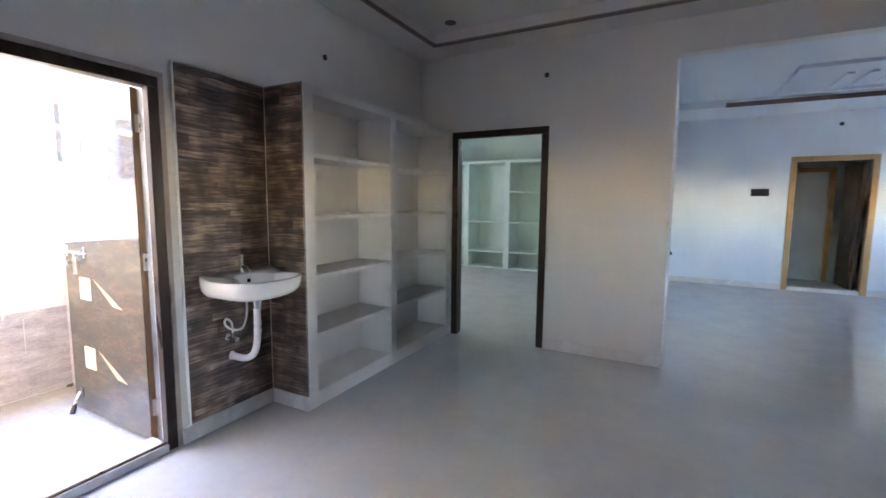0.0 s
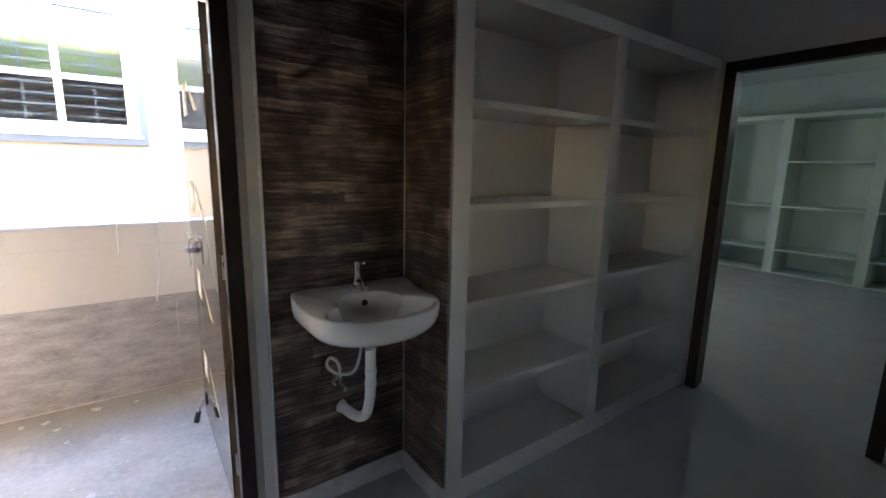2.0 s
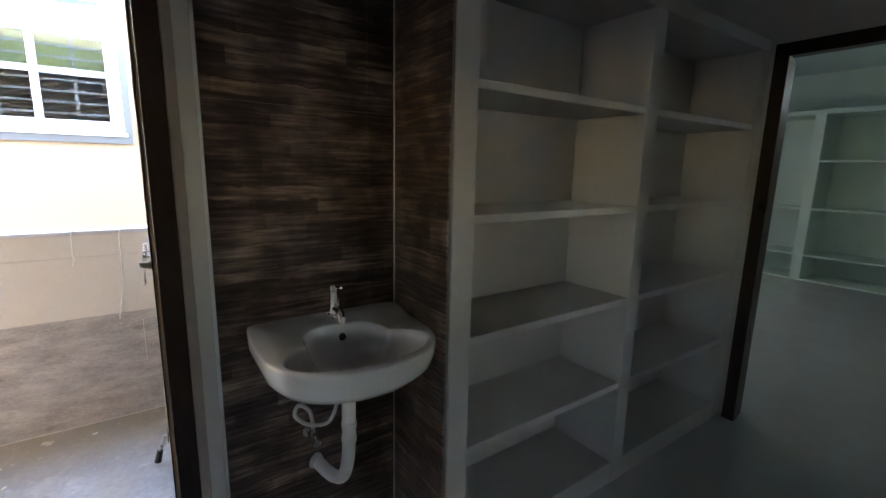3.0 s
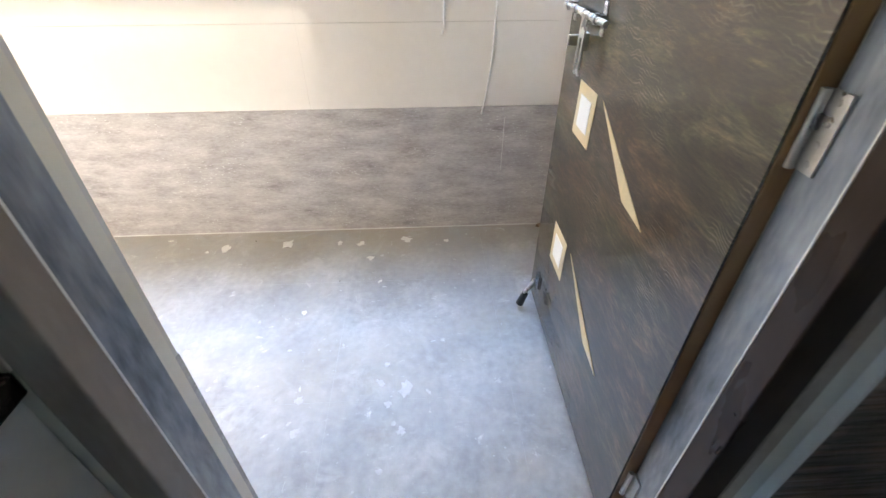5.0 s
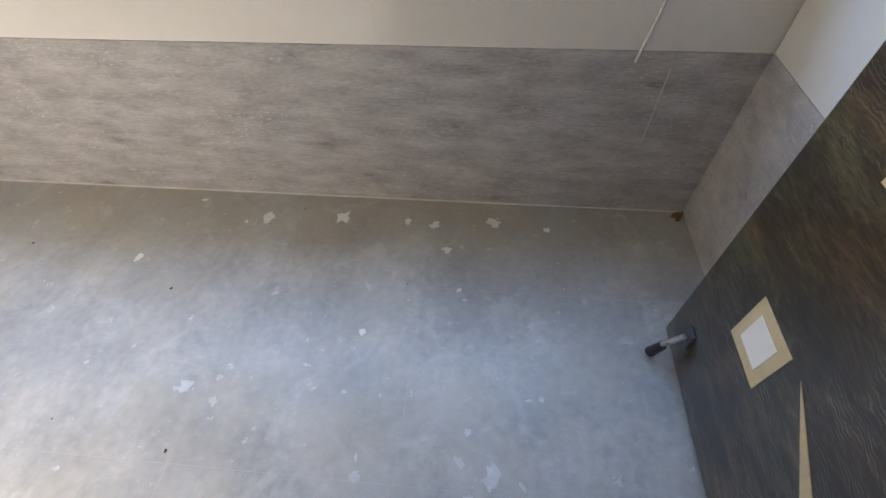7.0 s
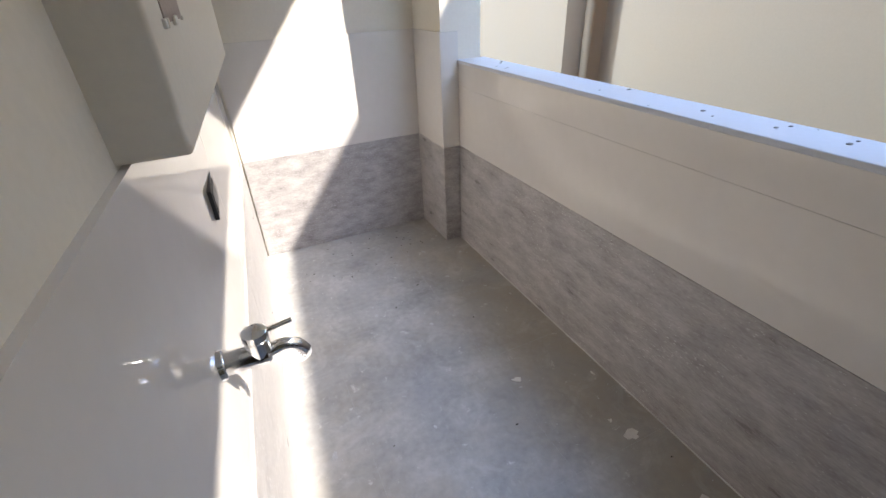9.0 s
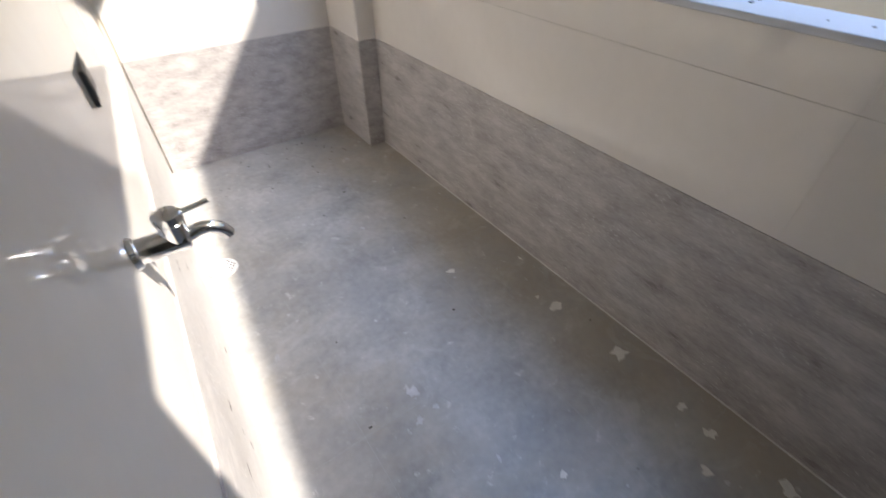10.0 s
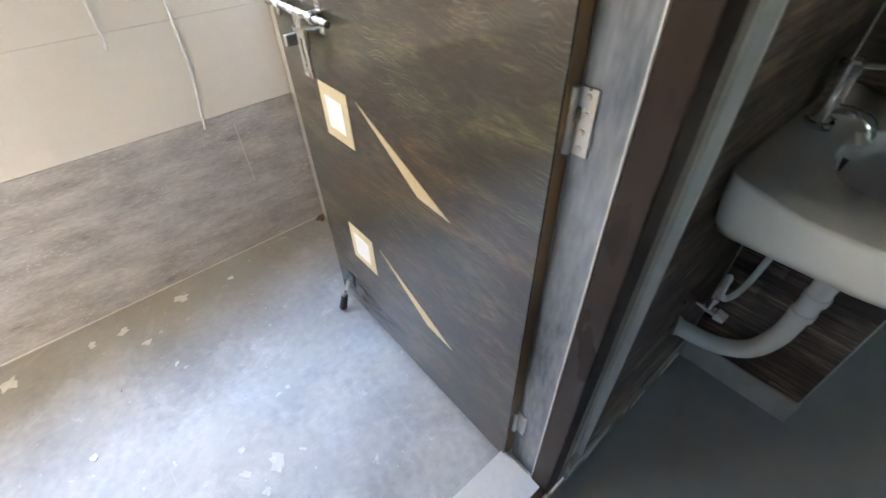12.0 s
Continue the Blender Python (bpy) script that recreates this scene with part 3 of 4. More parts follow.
# ---- doors ----
def door_frame(name, axis, lo, hi, a, b, top, width, mat, label, outer=None, dusty=None):
    """Two jambs and a head with a rebate, in the wall plane that runs along axis; a to b is the depth."""
    ob = group_at(name, 0, 0, 0, label, "door", kind="structure")

    def piece(nm, u0, u1, z0, z1):
        mid = a + (b - a) * (0.36 if outer else 0.45)
        step = 0.021 if outer else 0.012
        u_in = step if nm == "jamb_a" else (-step if nm == "jamb_b" else 0)
        z_in = 0.012 if nm == "head" else 0
        made = None
        for d0, d1, du, dz in ((a, mid, 0, 0), (mid, b, u_in, z_in)):
            bm = bmesh.new()
            v0, v1 = (u0, u1 - du) if du > 0 else (u0 - du, u1)
            bx = (d0, d1, v0, v1) if axis == "y" else (v0, v1, d0, d1)
            add_box(bm, *bx, z0 + dz, z1, 0.003)
            if made is None:
                # dusty is the paler material given to jamb_a alone.
                made = part("head" if nm == "head" else "jamb", bm, dusty if dusty and nm == "jamb_a" else mat, ob, "pale grey jamb" if dusty and nm == "jamb_a" else "")
            else:
                part("rebate", bm, outer or mat, made, "dusty outer face tinted blue grey for the sky's reflection" if outer else "")
        if outer and nm != "head":
            s_in = u0 if nm == "jamb_b" else u1
            sgn = 1 if nm == "jamb_b" else -1
            for k in range(2):
                v = sorted((s_in + sgn * (0.002 + 0.008 * k), s_in + sgn * (0.006 + 0.008 * k)))
                d = sorted((mid - 0.0015, mid - 0.004))
                slab("bead", d[0], d[1], v[0], v[1], z0 + 0.01, z1, UPVC, made, "white rubber bead")

    piece("jamb_a", lo, lo + width, 0, top - width)
    piece("jamb_b", hi - width, hi, 0, top - width)
    piece("head", lo, hi, top - width, top)
    return ob


door_frame("door_1", "y", -1.618, -0.680, 0.006, -0.134, 2.043, 0.056, FRAMEWOOD, "dark stained wooden frame of the open yard door", SKYSHEEN, PALEJAMB)
door_frame("door_2", "x", 0.372, 1.368, L - 0.008, L + 0.125, 2.118, 0.066, FRAMEWOOD, "dark stained wooden frame of the bedroom doorway")
door_frame("door_3", "x", 4.073, 5.157, 6.985, 7.155, 2.197, 0.08, GOLDWOOD, "golden varnished wooden frame of the main doorway")
structure(slab("threshold", -0.15, 0.018, -1.561, -0.737, 0, 0.048, SILLSTONE, bevel=0.004), "white stone threshold of the yard door", "threshold")
structure(slab("trim", -0.012, 0.008, -1.5605, -0.7375, 0.0485, 0.056, FRAMEWOOD, bevel=0.002), "dark wooden strip on the threshold", "trim")


def screw(parent, x, y, z, r=0.005):
    tube("screw", [(x, y, z), (x, y - 0.002, z)], [r, r * 0.7], STEEL, parent, sides=8)


def yard_door():
    door = group_at("door_leaf", -0.138, -0.742, 0.03, "open dark wood laminate door leaf with pale veneer inlays", "door")
    door.rotation_euler[2] = radians(-0.6)
    W, H = 0.885, 1.965
    slab("laminate", -W, 0, -0.005, 0, 0, H, LAMINATE, door, "dark glossy wood-grain laminate")
    slab("core", -W, 0, 0.0005, 0.032, 0, H, EDGEWOOD, door, "brown bare wood edge", bevel=0.002)
    for zc in (0.370, 0.818, 1.264, 1.71):
        x0, x1 = -0.714, -0.580
        sq = slab("inlay_square", x0, x1, -0.0065, -0.0045, zc - 0.071, zc + 0.071, INLAY, door, "square of pale veneer")
        slab("inlay_centre", x0 + 0.027, x1 - 0.027, -0.0082, -0.0064, zc - 0.042, zc + 0.042, WHITE, sq, "white plain centre")
        prism("inlay_wedge", [(-0.54, zc + 0.070), (-0.326, zc - 0.077), (-0.220, zc - 0.084)], "y", -0.0068, -0.0045, INLAY, door, "slim wedge of pale veneer")
    for zc in (0.19, 1.03, 1.78):
        h = group_at("hinge", 0, 0, 0, "", "")
        h.parent = door
        slab("hinge_plate", 0.005, 0.033, 0.0225, 0.0262, zc - 0.047, zc + 0.047, STEEL, h)
        tube("knuckle", [(0.0035, 0.0165, zc - 0.047), (0.0035, 0.0165, zc + 0.047)], 0.006, STEEL, h)
        for k in (-0.036, -0.012, 0.012, 0.036):
            screw(h, 0.020, 0.0225, zc + k, 0.0045)
    # sliding bolt
    bolt = group_at("sliding_bolt", 0, 0, 0, "", "")
    bolt.parent = door
    tagged(bolt, "steel sliding bolt with a hasp")
    zr = 1.045
    tube("rod", [(-0.885, -0.026, zr), (-0.562, -0.026, zr)], 0.0075, STEEL, bolt, sides=16)
    for x in (-0.86, -0.79, -0.715, -0.632):
        tube("collar", [(x - 0.011, -0.026, zr), (x + 0.011, -0.026, zr)], 0.0098, CHROME, bolt, sides=16)
    for x in (-0.85, -0.632):
        bm = bmesh.new()
        add_box(bm, x - 0.010, x + 0.010, -0.0085, -0.005, zr - 0.036, zr - 0.0085, 0.001)
        add_box(bm, x - 0.010, x + 0.010, -0.0085, -0.005, zr + 0.0085, zr + 0.036, 0.001)
        for z in (zr - 0.0115, zr + 0.0085):
            add_box(bm, x - 0.010, x + 0.010, -0.030, -0.0075, z, z + 0.003)
        part("bracket", bm, STEEL, bolt)
        for k in (-0.027, 0.027):
            screw(bolt, x, -0.0085, zr + k, 0.006)
    bm = bmesh.new()
    add_box(bm, -0.705, -0.665, -0.036, -0.031, zr - 0.05, zr + 0.004, 0.001)
    add_box(bm, -0.705, -0.6915, -0.036, -0.031, zr - 0.11, zr - 0.05)
    add_box(bm, -0.6785, -0.665, -0.036, -0.031, zr - 0.11, zr - 0.05)
    add_box(bm, -0.705, -0.665, -0.036, -0.031, zr - 0.135, zr - 0.11)
    part("hasp", bm, STEEL, bolt)
    bm = bmesh.new()
    for bx in ((-0.772, -0.764), (-0.722, -0.714)):
        add_box(bm, bx[0], bx[1], -0.014, -0.005, zr - 0.085, zr - 0.045)
    add_box(bm, -0.764, -0.722, -0.014, -0.005, zr - 0.085, zr - 0.077)
    add_box(bm, -0.764, -0.722, -0.014, -0.005, zr - 0.053, zr - 0.045)
    part("keeper", bm, STEEL, bolt)
    slab("staple", -0.750, -0.736, -0.05, -0.012, zr - 0.078, zr - 0.052, STEEL, bolt, bevel=0.003)
    # floor stop
    stop = group_at("door_stop", 0, 0, 0, "", "")
    stop.parent = door
    tagged(stop, "folding steel foot that holds the door")
    slab("stop_plate", -0.81, -0.77, -0.012, -0.005, 0.09, 0.15, BLACK, stop, bevel=0.002)
    tube("stop_arm", [(-0.79, -0.02, 0.125), (-0.805, -0.055, 0.03)], 0.008, STEEL, stop)
    tube("rubber_foot", [(-0.800, -0.048, 0.048), (-0.808, -0.062, -0.012)], [0.013, 0.016], BLACK, stop, "black rubber foot")
    return door


yard_door()

# ---- wash corner ----
tile_wall = structure(slab("tile_bed", 0.001, 0.008, -0.603, -0.001, 0.10, 2.145, GROUT), "tiled splash wall behind the basin", "wall")
tile_side = structure(slab("tile_bed_side", 0.009, 0.345, -0.009, -0.001, 0.10, 2.145, GROUT), "tiled side of the shelf unit beside the basin", "wall")
tile_meshes = {}


def tile(x0, x1, y0, y1, z0, z1, mat, parent):
    key = (round(x1 - x0, 4), round(y1 - y0, 4), round(z1 - z0, 4), mat.name)
    if key not in tile_meshes:
        bm = bmesh.new()
        add_box(bm, -key[0] / 2, key[0] / 2, -key[1] / 2, key[1] / 2, -key[2] / 2, key[2] / 2, 0.0002)
        me = bpy.data.meshes.new("tile")
        bm.to_mesh(me)
        bm.free()
        me.materials.append(mat)
        tile_meshes[key] = me
    ob = new("tile", tile_meshes[key])
    ob.location = ((x0 + x1) / 2, (y0 + y1) / 2, (z0 + z1) / 2)
    ob.parent = parent
    return ob


for z in (0.10, 0.609, 1.118, 1.627):
    z1 = min(z + 0.508, 2.145)
    tile(0.008, 0.014, -0.603, -0.115, z, z1, PLANKTILE, tile_wall)
    tile(0.008, 0.014, -0.114, -0.010, z, z1, PLANKTILE, tile_wall)
    tile(0.015, 0.343, -0.015, -0.009, z, z1, PLANKTILE, tile_side)
structure(slab("trim", 0.001, 0.017, -0.612, -0.604, 0.10, 2.15, UPVC), "white edge strip beside the plank tiles", "trim")
structure(slab("trim", 0.016, 0.019, -0.019, -0.0155, 0.10, 2.145, SKIRT), "pale grout bead in the tiled corner", "trim")


def basin():
    th = group_at("wash_basin", 0.016, -0.274, 0.72, "white wall-hung porcelain wash basin with a chrome tap", "basin")
    n, cx, cz = 96, 0.205, 0.945

    def reach(a, ox, inside):
        """How far a shape goes from the point ox on its axis, in the direction a."""
        r = 0.02
        while r < 0.4 and inside(ox + r * math.cos(a), r * math.sin(a)):
            r += 0.001
        return r

    def in_outer(x, y):
        if x < 0 or x > 0.435:
            return False
        return abs(y) < 0.257 * (1 - max(0, (x - 0.17) / 0.265) ** 2.7) ** (1 / 2.1)

    def in_bowl(x, y):
        front = ((x - 0.29) / 0.112) ** 2 + (y / 0.215) ** 2 < 1
        back = abs((x - 0.20) / 0.112) ** 3 + abs(y / 0.13) ** 3 < 1
        return front or back

    def even(rs):
        return [(rs[i - 1] + 2 * rs[i] + rs[(i + 1) % n]) / 4 for i in range(n)]

    ox = cx + 0.03
    angles = [2 * math.pi * k / n for k in range(n)]
    radii = even([reach(a, cx, in_outer) for a in angles])
    bowl = even([reach(a, ox, in_bowl) for a in angles])

    def lift(x):
        """The deck rises towards the wall."""
        u = max(0.0, 1 - x / 0.13)
        return 0.024 * u * u * (3 - 2 * u)

    def ring(bm, f, z, back=0.0, deck=0.0):
        vs = []
        for k, a in enumerate(angles):
            x, y = cx + f * radii[k] * math.cos(a), f * radii[k] * math.sin(a)
            x = max(x - back, 0.0)
            vs.append(bm.verts.new((x, y, z - 0.72 + deck * lift(x))))
        return vs

    def inner(bm, f, z, deck=0.0):
        vs = []
        for k, a in enumerate(angles):
            x = ox + f * bowl[k] * math.cos(a)
            vs.append(bm.verts.new((x, f * bowl[k] * math.sin(a), z - 0.72 + deck * lift(x))))
        return vs

    bm = bmesh.new()
    rings = [ring(bm, 0.18, 0.815, 0.03), ring(bm, 0.5, 0.818, 0.03), ring(bm, 0.74, 0.828, 0.022), ring(bm, 0.89, 0.848, 0.012), ring(bm, 0.965, 0.876, 0.003), ring(bm, 0.992, 0.908),
             ring(bm, 1.0, cz - 0.009, 0, 1), ring(bm, 0.994, cz - 0.002, 0, 1), ring(bm, 0.98, cz, 0, 1),
             inner(bm, 1.03, cz, 1), inner(bm, 1.01, cz - 0.001, 1), inner(bm, 0.99, cz - 0.006, 1), inner(bm, 0.975, cz - 0.015, 1), inner(bm, 0.92, 0.90), inner(bm, 0.78, 0.862), inner(bm, 0.5, 0.838), inner(bm, 0.1, 0.83)]
    bm.faces.new(rings[0][::-1])
    for a, b in zip(rings, rings[1:]):
        for k in range(n):
            bm.faces.new((a[k], a[(k + 1) % n], b[(k + 1) % n], b[k]))
    bm.faces.new(rings[-1])
    bmesh.ops.recalc_face_normals(bm, faces=bm.faces)
    body = part("bowl", bm, PORCELAIN, th, smooth=True)
    body.data.set_sharp_from_angle(angle=radians(50))
    # No hole is cut: a black plug carries the overflow's inner shade.
    tube("overflow_hole", [(0.092, 0.016, 0.190), (0.1025, 0.016, 0.188)], 0.012, BLACK, th, "dark overflow hole", 16)
    tube("plug_hole", [(0.235, 0, 0.108), (0.235, 0, 0.112)], [0.02, 0.017], CHROME, th, "chrome plug hole", 16)
    tap = group_at("tap", 0, 0, 0, "", "")
    tap.parent = th
    tagged(tap, "chrome pillar tap")
    tube("tap_body", [(0.035, 0.015, 0.235), (0.035, 0.015, 0.25), (0.035, 0.015, 0.252), (0.035, 0.015, 0.33)], [0.023, 0.023, 0.017, 0.0165], CHROME, tap, sides=20)
    tube("tap_cap", [(0.035, 0.015, 0.331), (0.035, 0.015, 0.348), (0.035, 0.015, 0.352)], [0.018, 0.018, 0.013], CHROME, tap, sides=20)
    tube("tap_lever", [(0.04, 0.015, 0.343), (0.085, 0.02, 0.349)], 0.0045, CHROME, tap)
    tube("spout", smooth_path([(0.04, 0.015, 0.268), (0.07, 0.0135, 0.272), (0.092, 0.012, 0.268), (0.103, 0.0115, 0.252)], 6), 0.0125, CHROME, tap, sides=16)
    tube("aerator", [(0.1015, 0.0115, 0.256), (0.1085, 0.011, 0.236)], 0.0138, STEEL, tap, sides=16)
    # waste pipe and hose
    tube("waste_coupling", [(0.19, -0.005, 0.10), (0.19, -0.005, 0.06), (0.19, -0.005, 0.058), (0.19, -0.005, 0.03)], [0.032, 0.032, 0.026, 0.026], CHROME, th, "chrome waste coupling", 20)
    tube("waste_pipe", smooth_path([(0.19, -0.005, 0.045), (0.189, -0.005, -0.05), (0.187, -0.005, -0.12), (0.180, -0.008, -0.20), (0.152, -0.015, -0.268), (0.09, -0.03, -0.298), (0.0, -0.055, -0.288)], 7), 0.021, PVC, th, "white plastic waste pipe", 18)
    for z, x in ((-0.055, 0.19), (-0.105, 0.188)):
        tube("pipe_joint", [(x, -0.005, z), (x, -0.005, z - 0.018)], 0.0235, PVC, th, sides=18)
    tube("wall_flange", [(0.0, -0.055, -0.288), (0.012, -0.05, -0.289)], [0.028, 0.024], PVC, th, sides=18)
    tube("supply_hose", smooth_path([(0.09, 0.0, 0.10), (0.088, 0.0, -0.02), (0.08, -0.03, -0.105), (0.07, -0.095, -0.10), (0.062, -0.135, -0.06), (0.058, -0.12, -0.03), (0.055, -0.085, -0.065), (0.05, -0.075, -0.13)], 8), 0.0065, PVC, th, "white flexible supply hose", 10)
    valve = group_at("angle_valve", 0, 0, 0, "", "")
    valve.parent = th
    tagged(valve, "chrome angle valve")
    tube("valve_body", [(0.0, -0.075, -0.165), (0.004, -0.075, -0.165), (0.005, -0.075, -0.165), (0.065, -0.075, -0.165)], [0.022, 0.022, 0.011, 0.011], CHROME, valve, sides=16)
    tube("valve_outlet", [(0.05, -0.075, -0.165), (0.05, -0.075, -0.128)], 0.010, CHROME, valve)
    tube("valve_handle", [(0.066, -0.075, -0.165), (0.088, -0.075, -0.168)], [0.017, 0.014], CHROME, valve, sides=10)
    return th


basin()

# ---- built-in shelves ----
def shelf_unit(name, u0, u1, front, back, axis, posts, top, levels, mat, label, post_w=0.07, base=0.11, skip=()):
    """A masonry shelf unit: back, top, posts and thin slabs between them. u runs along the wall."""
    ob = group_at(name, 0, 0, 0, label, "shelves")

    def bx(nm, a0, a1, f0, f1, z0, z1, bev=0.003):
        b = (f0, f1, a0, a1, z0, z1) if axis == "y" else (a0, a1, f0, f1, z0, z1)
        b = (min(b[0], b[1]), max(b[0], b[1]), min(b[2], b[3]), max(b[2], b[3]), z0, z1)
        return slab(nm, *b, mat, ob, bevel=bev)

    s = 1 if front > back else -1
    edges = [u0] + [p for p in posts] + [u1 - post_w]
    for e in edges:
        bx("post", e, e + post_w, front, back, 0, top - 0.06)
    bx("top_slab", u0, u1, front, back, top - 0.06, top)
    for i, (a, b) in enumerate(zip(edges, edges[1:])):
        bx("base", a + post_w, b, front - s * 0.002, back, 0, base)
        for z in [z for z in levels if (i, z) not in skip]:
            bx("shelf", a + post_w, b, front - s * 0.004, back, z - 0.028, z)
    return ob


shelf_unit("shelf_unit", 0.0, L - 0.002, 0.35, 0.002, "y", [0.955], 2.145, (0.512, 0.912, 1.312, 1.712), PLASTER, "white plastered built-in shelves in two bays beside the basin", 0.082)
shelf_unit("bedroom_shelf_unit", -2.58, 2.26, 6.78, 7.398, "x", [-1.72, -0.78, 0.26, 1.25], 2.31, (0.37, 1.01, 1.655), GREENISH, "pale green built-in shelves along the bedroom wall", 0.12, 0.02, ((0, 1.655), (1, 1.655)))

# ---- skirtings ----
def skirting(x0, x1, y0, y1, label="white marble skirting with a thin joint"):
    structure(slab("baseboard", x0, x1, y0, y1, 0, 0.098, SKIRT, bevel=0.002), label, "skirting")


skirting(0.001, 0.020, -0.652, -0.021)
for b in ((0.0005, 0.0065, -0.679, -0.653, 0.0, 2.044), (0.0005, 0.0065, -1.645, -1.619, 0.863, 2.044), (0.0005, 0.0065, -1.645, -0.653, 2.0445, 2.070)):
    structure(slab("trim", *b, RETURN, bevel=0.0025), "dusty plaster margin round the yard door frame", "trim")
skirting(0.021, 0.352, -0.020, -0.001)
skirting(1.372, 2.40, L - 0.014, L - 0.001)
skirting(2.401, 2.413, L + 0.121, 6.985)
skirting(2.414, 4.07, 6.986, 6.999)
skirting(5.16, 7.49, 6.986, 6.999)
skirting(0.352, 0.37, L - 0.014, L - 0.001)

# ---- kitchen counter ----
counter = group_at("kitchen_counter", 0.32, -3.2, 0, "kitchen counter with black granite top and white front", "counter")
under(counter, slab("worktop", 0.003, 0.64, -5.08, -1.622, 0.825, 0.862, GRANITE, bevel=0.004),
      slab("end_panel", 0.003, 0.59, -1.72, -1.64, 0.0, 0.824, PLASTER, bevel=0.003), slab("front", 0.55, 0.60, -5.08, -1.73, 0.0, 0.824, PLASTER))
structure(slab("kitchen_tiles", 0.0005, 0.006, -5.05, -1.64, 0.91, 1.50, BEIGE), "beige wall tiles above the kitchen counter", "wall")


# ---- small fittings indoors ----
def wall_hole(x, y, z, axis, r=0.022):
    """A conduit end: a solid black disc coloured for the opening's inner shade."""
    d = Vector((1, 0, 0)) if axis == "x" else Vector((0, -1, 0))
    c = Vector((x, y, z))
    ob = group_at("conduit_end", *c, "dark open conduit end in the white wall", "conduit", "conduit ends")
    o = tube("dark_disc", [c, c + d * 0.006], r, BLACK, sides=14)
    w = tube("wire_stub", [c, c + d * 0.02 + Vector((0, 0, -0.012))], 0.004, BLACK, sides=6)
    under(ob, o, w)


wall_hole(0.0, 0.58, 2.50, "x")
wall_hole(1.33, L, 2.575, "y")
wall_hole(4.66, 7.0, 2.68, "y", 0.03)
structure(slab("switch_plate", 3.56, 3.81, 6.985, 7.0, 1.56, 1.68, BLACK, bevel=0.004), "black switch box on the pale blue wall", "switch")
structure(slab("switch_plate", 2.40, 2.43, 6.3, 6.42, 0.55, 0.60, BLACK, bevel=0.003), "black socket on the hall wall", "switch")
c = Vector((0.60, 1.517, TOP + 0.10))
dl = group_at("downlight_hole", c.x, c.y, c.z - 0.004, "dark empty downlight hole in the ceiling", "downlight", "downlight holes")
# A flat black disc stands for the shade inside the hole.
under(dl, tube("dark_opening", [c - Vector((0, 0, 0.008)), c - Vector((0, 0, 0.001))], 0.05, BLACK, sides=24))
leaf = group_at("main_door_leaf", 5.05, 7.2, 0.02, "dark wooden main door leaf standing open", "door")
slab("panel", -0.02, 0.02, 0.0, 0.9, 0.0, 2.08, FRAMEWOOD, leaf, bevel=0.003)
for z0 in (0.15, 1.1):
    slab("raised_field", -0.028, -0.019, 0.14, 0.76, z0, z0 + 0.8, FRAMEWOOD, leaf, bevel=0.003)
slab("door_step", 4.16, 5.07, 7.0, 7.15, 0, 0.06, SILLSTONE)
tagged(bpy.data.objects["door_step"], "white stone step of the main door", "threshold", kind="structure")
door_frame("door_4", "x", 3.9, 4.98, 8.3, 8.45, 2.1, 0.08, GOLDWOOD, "golden varnished inner door frame in the lobby")

sw = group_at("switch_box", 0.0, -1.70, 1.28, "open black switch box with loose wires beside the yard door", "switch box")
under(sw, slab("box", 0.0065, 0.018, -1.78, -1.655, 1.20, 1.36, BLACK, bevel=0.003))
for k in range(4):
    y = -1.76 + 0.03 * k
    under(sw, tube("wire", smooth_path([(0.018, y, 1.30), (0.05, y + 0.01, 1.29 - 0.01 * k), (0.06, y + 0.02, 1.23 - 0.015 * k), (0.045, y + 0.03, 1.19)], 5), 0.003, BLACK if k % 2 else BROWNTRIM, sides=6))


# ---- yard cladding ----
def clad_x(x_face, y0, y1, z0, z1, mat, parent, step=1.2, start=None, out=0.008):
    ys = [y0]
    y = start if start is not None else y0 + step
    while y < y1 - 0.03:
        if y > y0 + 0.03:
            ys.append(y)
        y += step
    ys.append(y1)
    for a, b in zip(ys, ys[1:]):
        tile(x_face, x_face + out, a + 0.0001, b - 0.0001, z0 + 0.0004, z1 - 0.0004, mat, parent)


clad_x(-1.5598, -3.744, -0.550, 0.0, 0.616, DADO, parapet, 1.2, -3.214, 0.010)
clad_x(-1.5598, -3.744, -0.550, 0.616, 0.948, BEIGE, parapet, 1.2, -4.04)
clad_x(-1.5598, -3.744, -0.550, 0.948, 1.068, BEIGE, parapet, 1.2, -4.04)
clad_x(-1.4548, -4.105, -3.747, 0.0, 0.616, DADO, wall_yard_end, out=0.010)
clad_x(-1.4548, -4.105, -3.747, 0.616, 1.225, BEIGE, wall_yard_end)


def clad_y(y_face, x0, x1, z0, z1, mat, parent, out, step=0.6):
    x = x0
    while x < x1 - 0.02:
        e = min(x + step, x1)
        tile(x + 0.0004, e - 0.0004, min(y_face, y_face + out), max(y_face, y_face + out), z0 + 0.0004, z1 - 0.0004, mat, parent)
        x = e


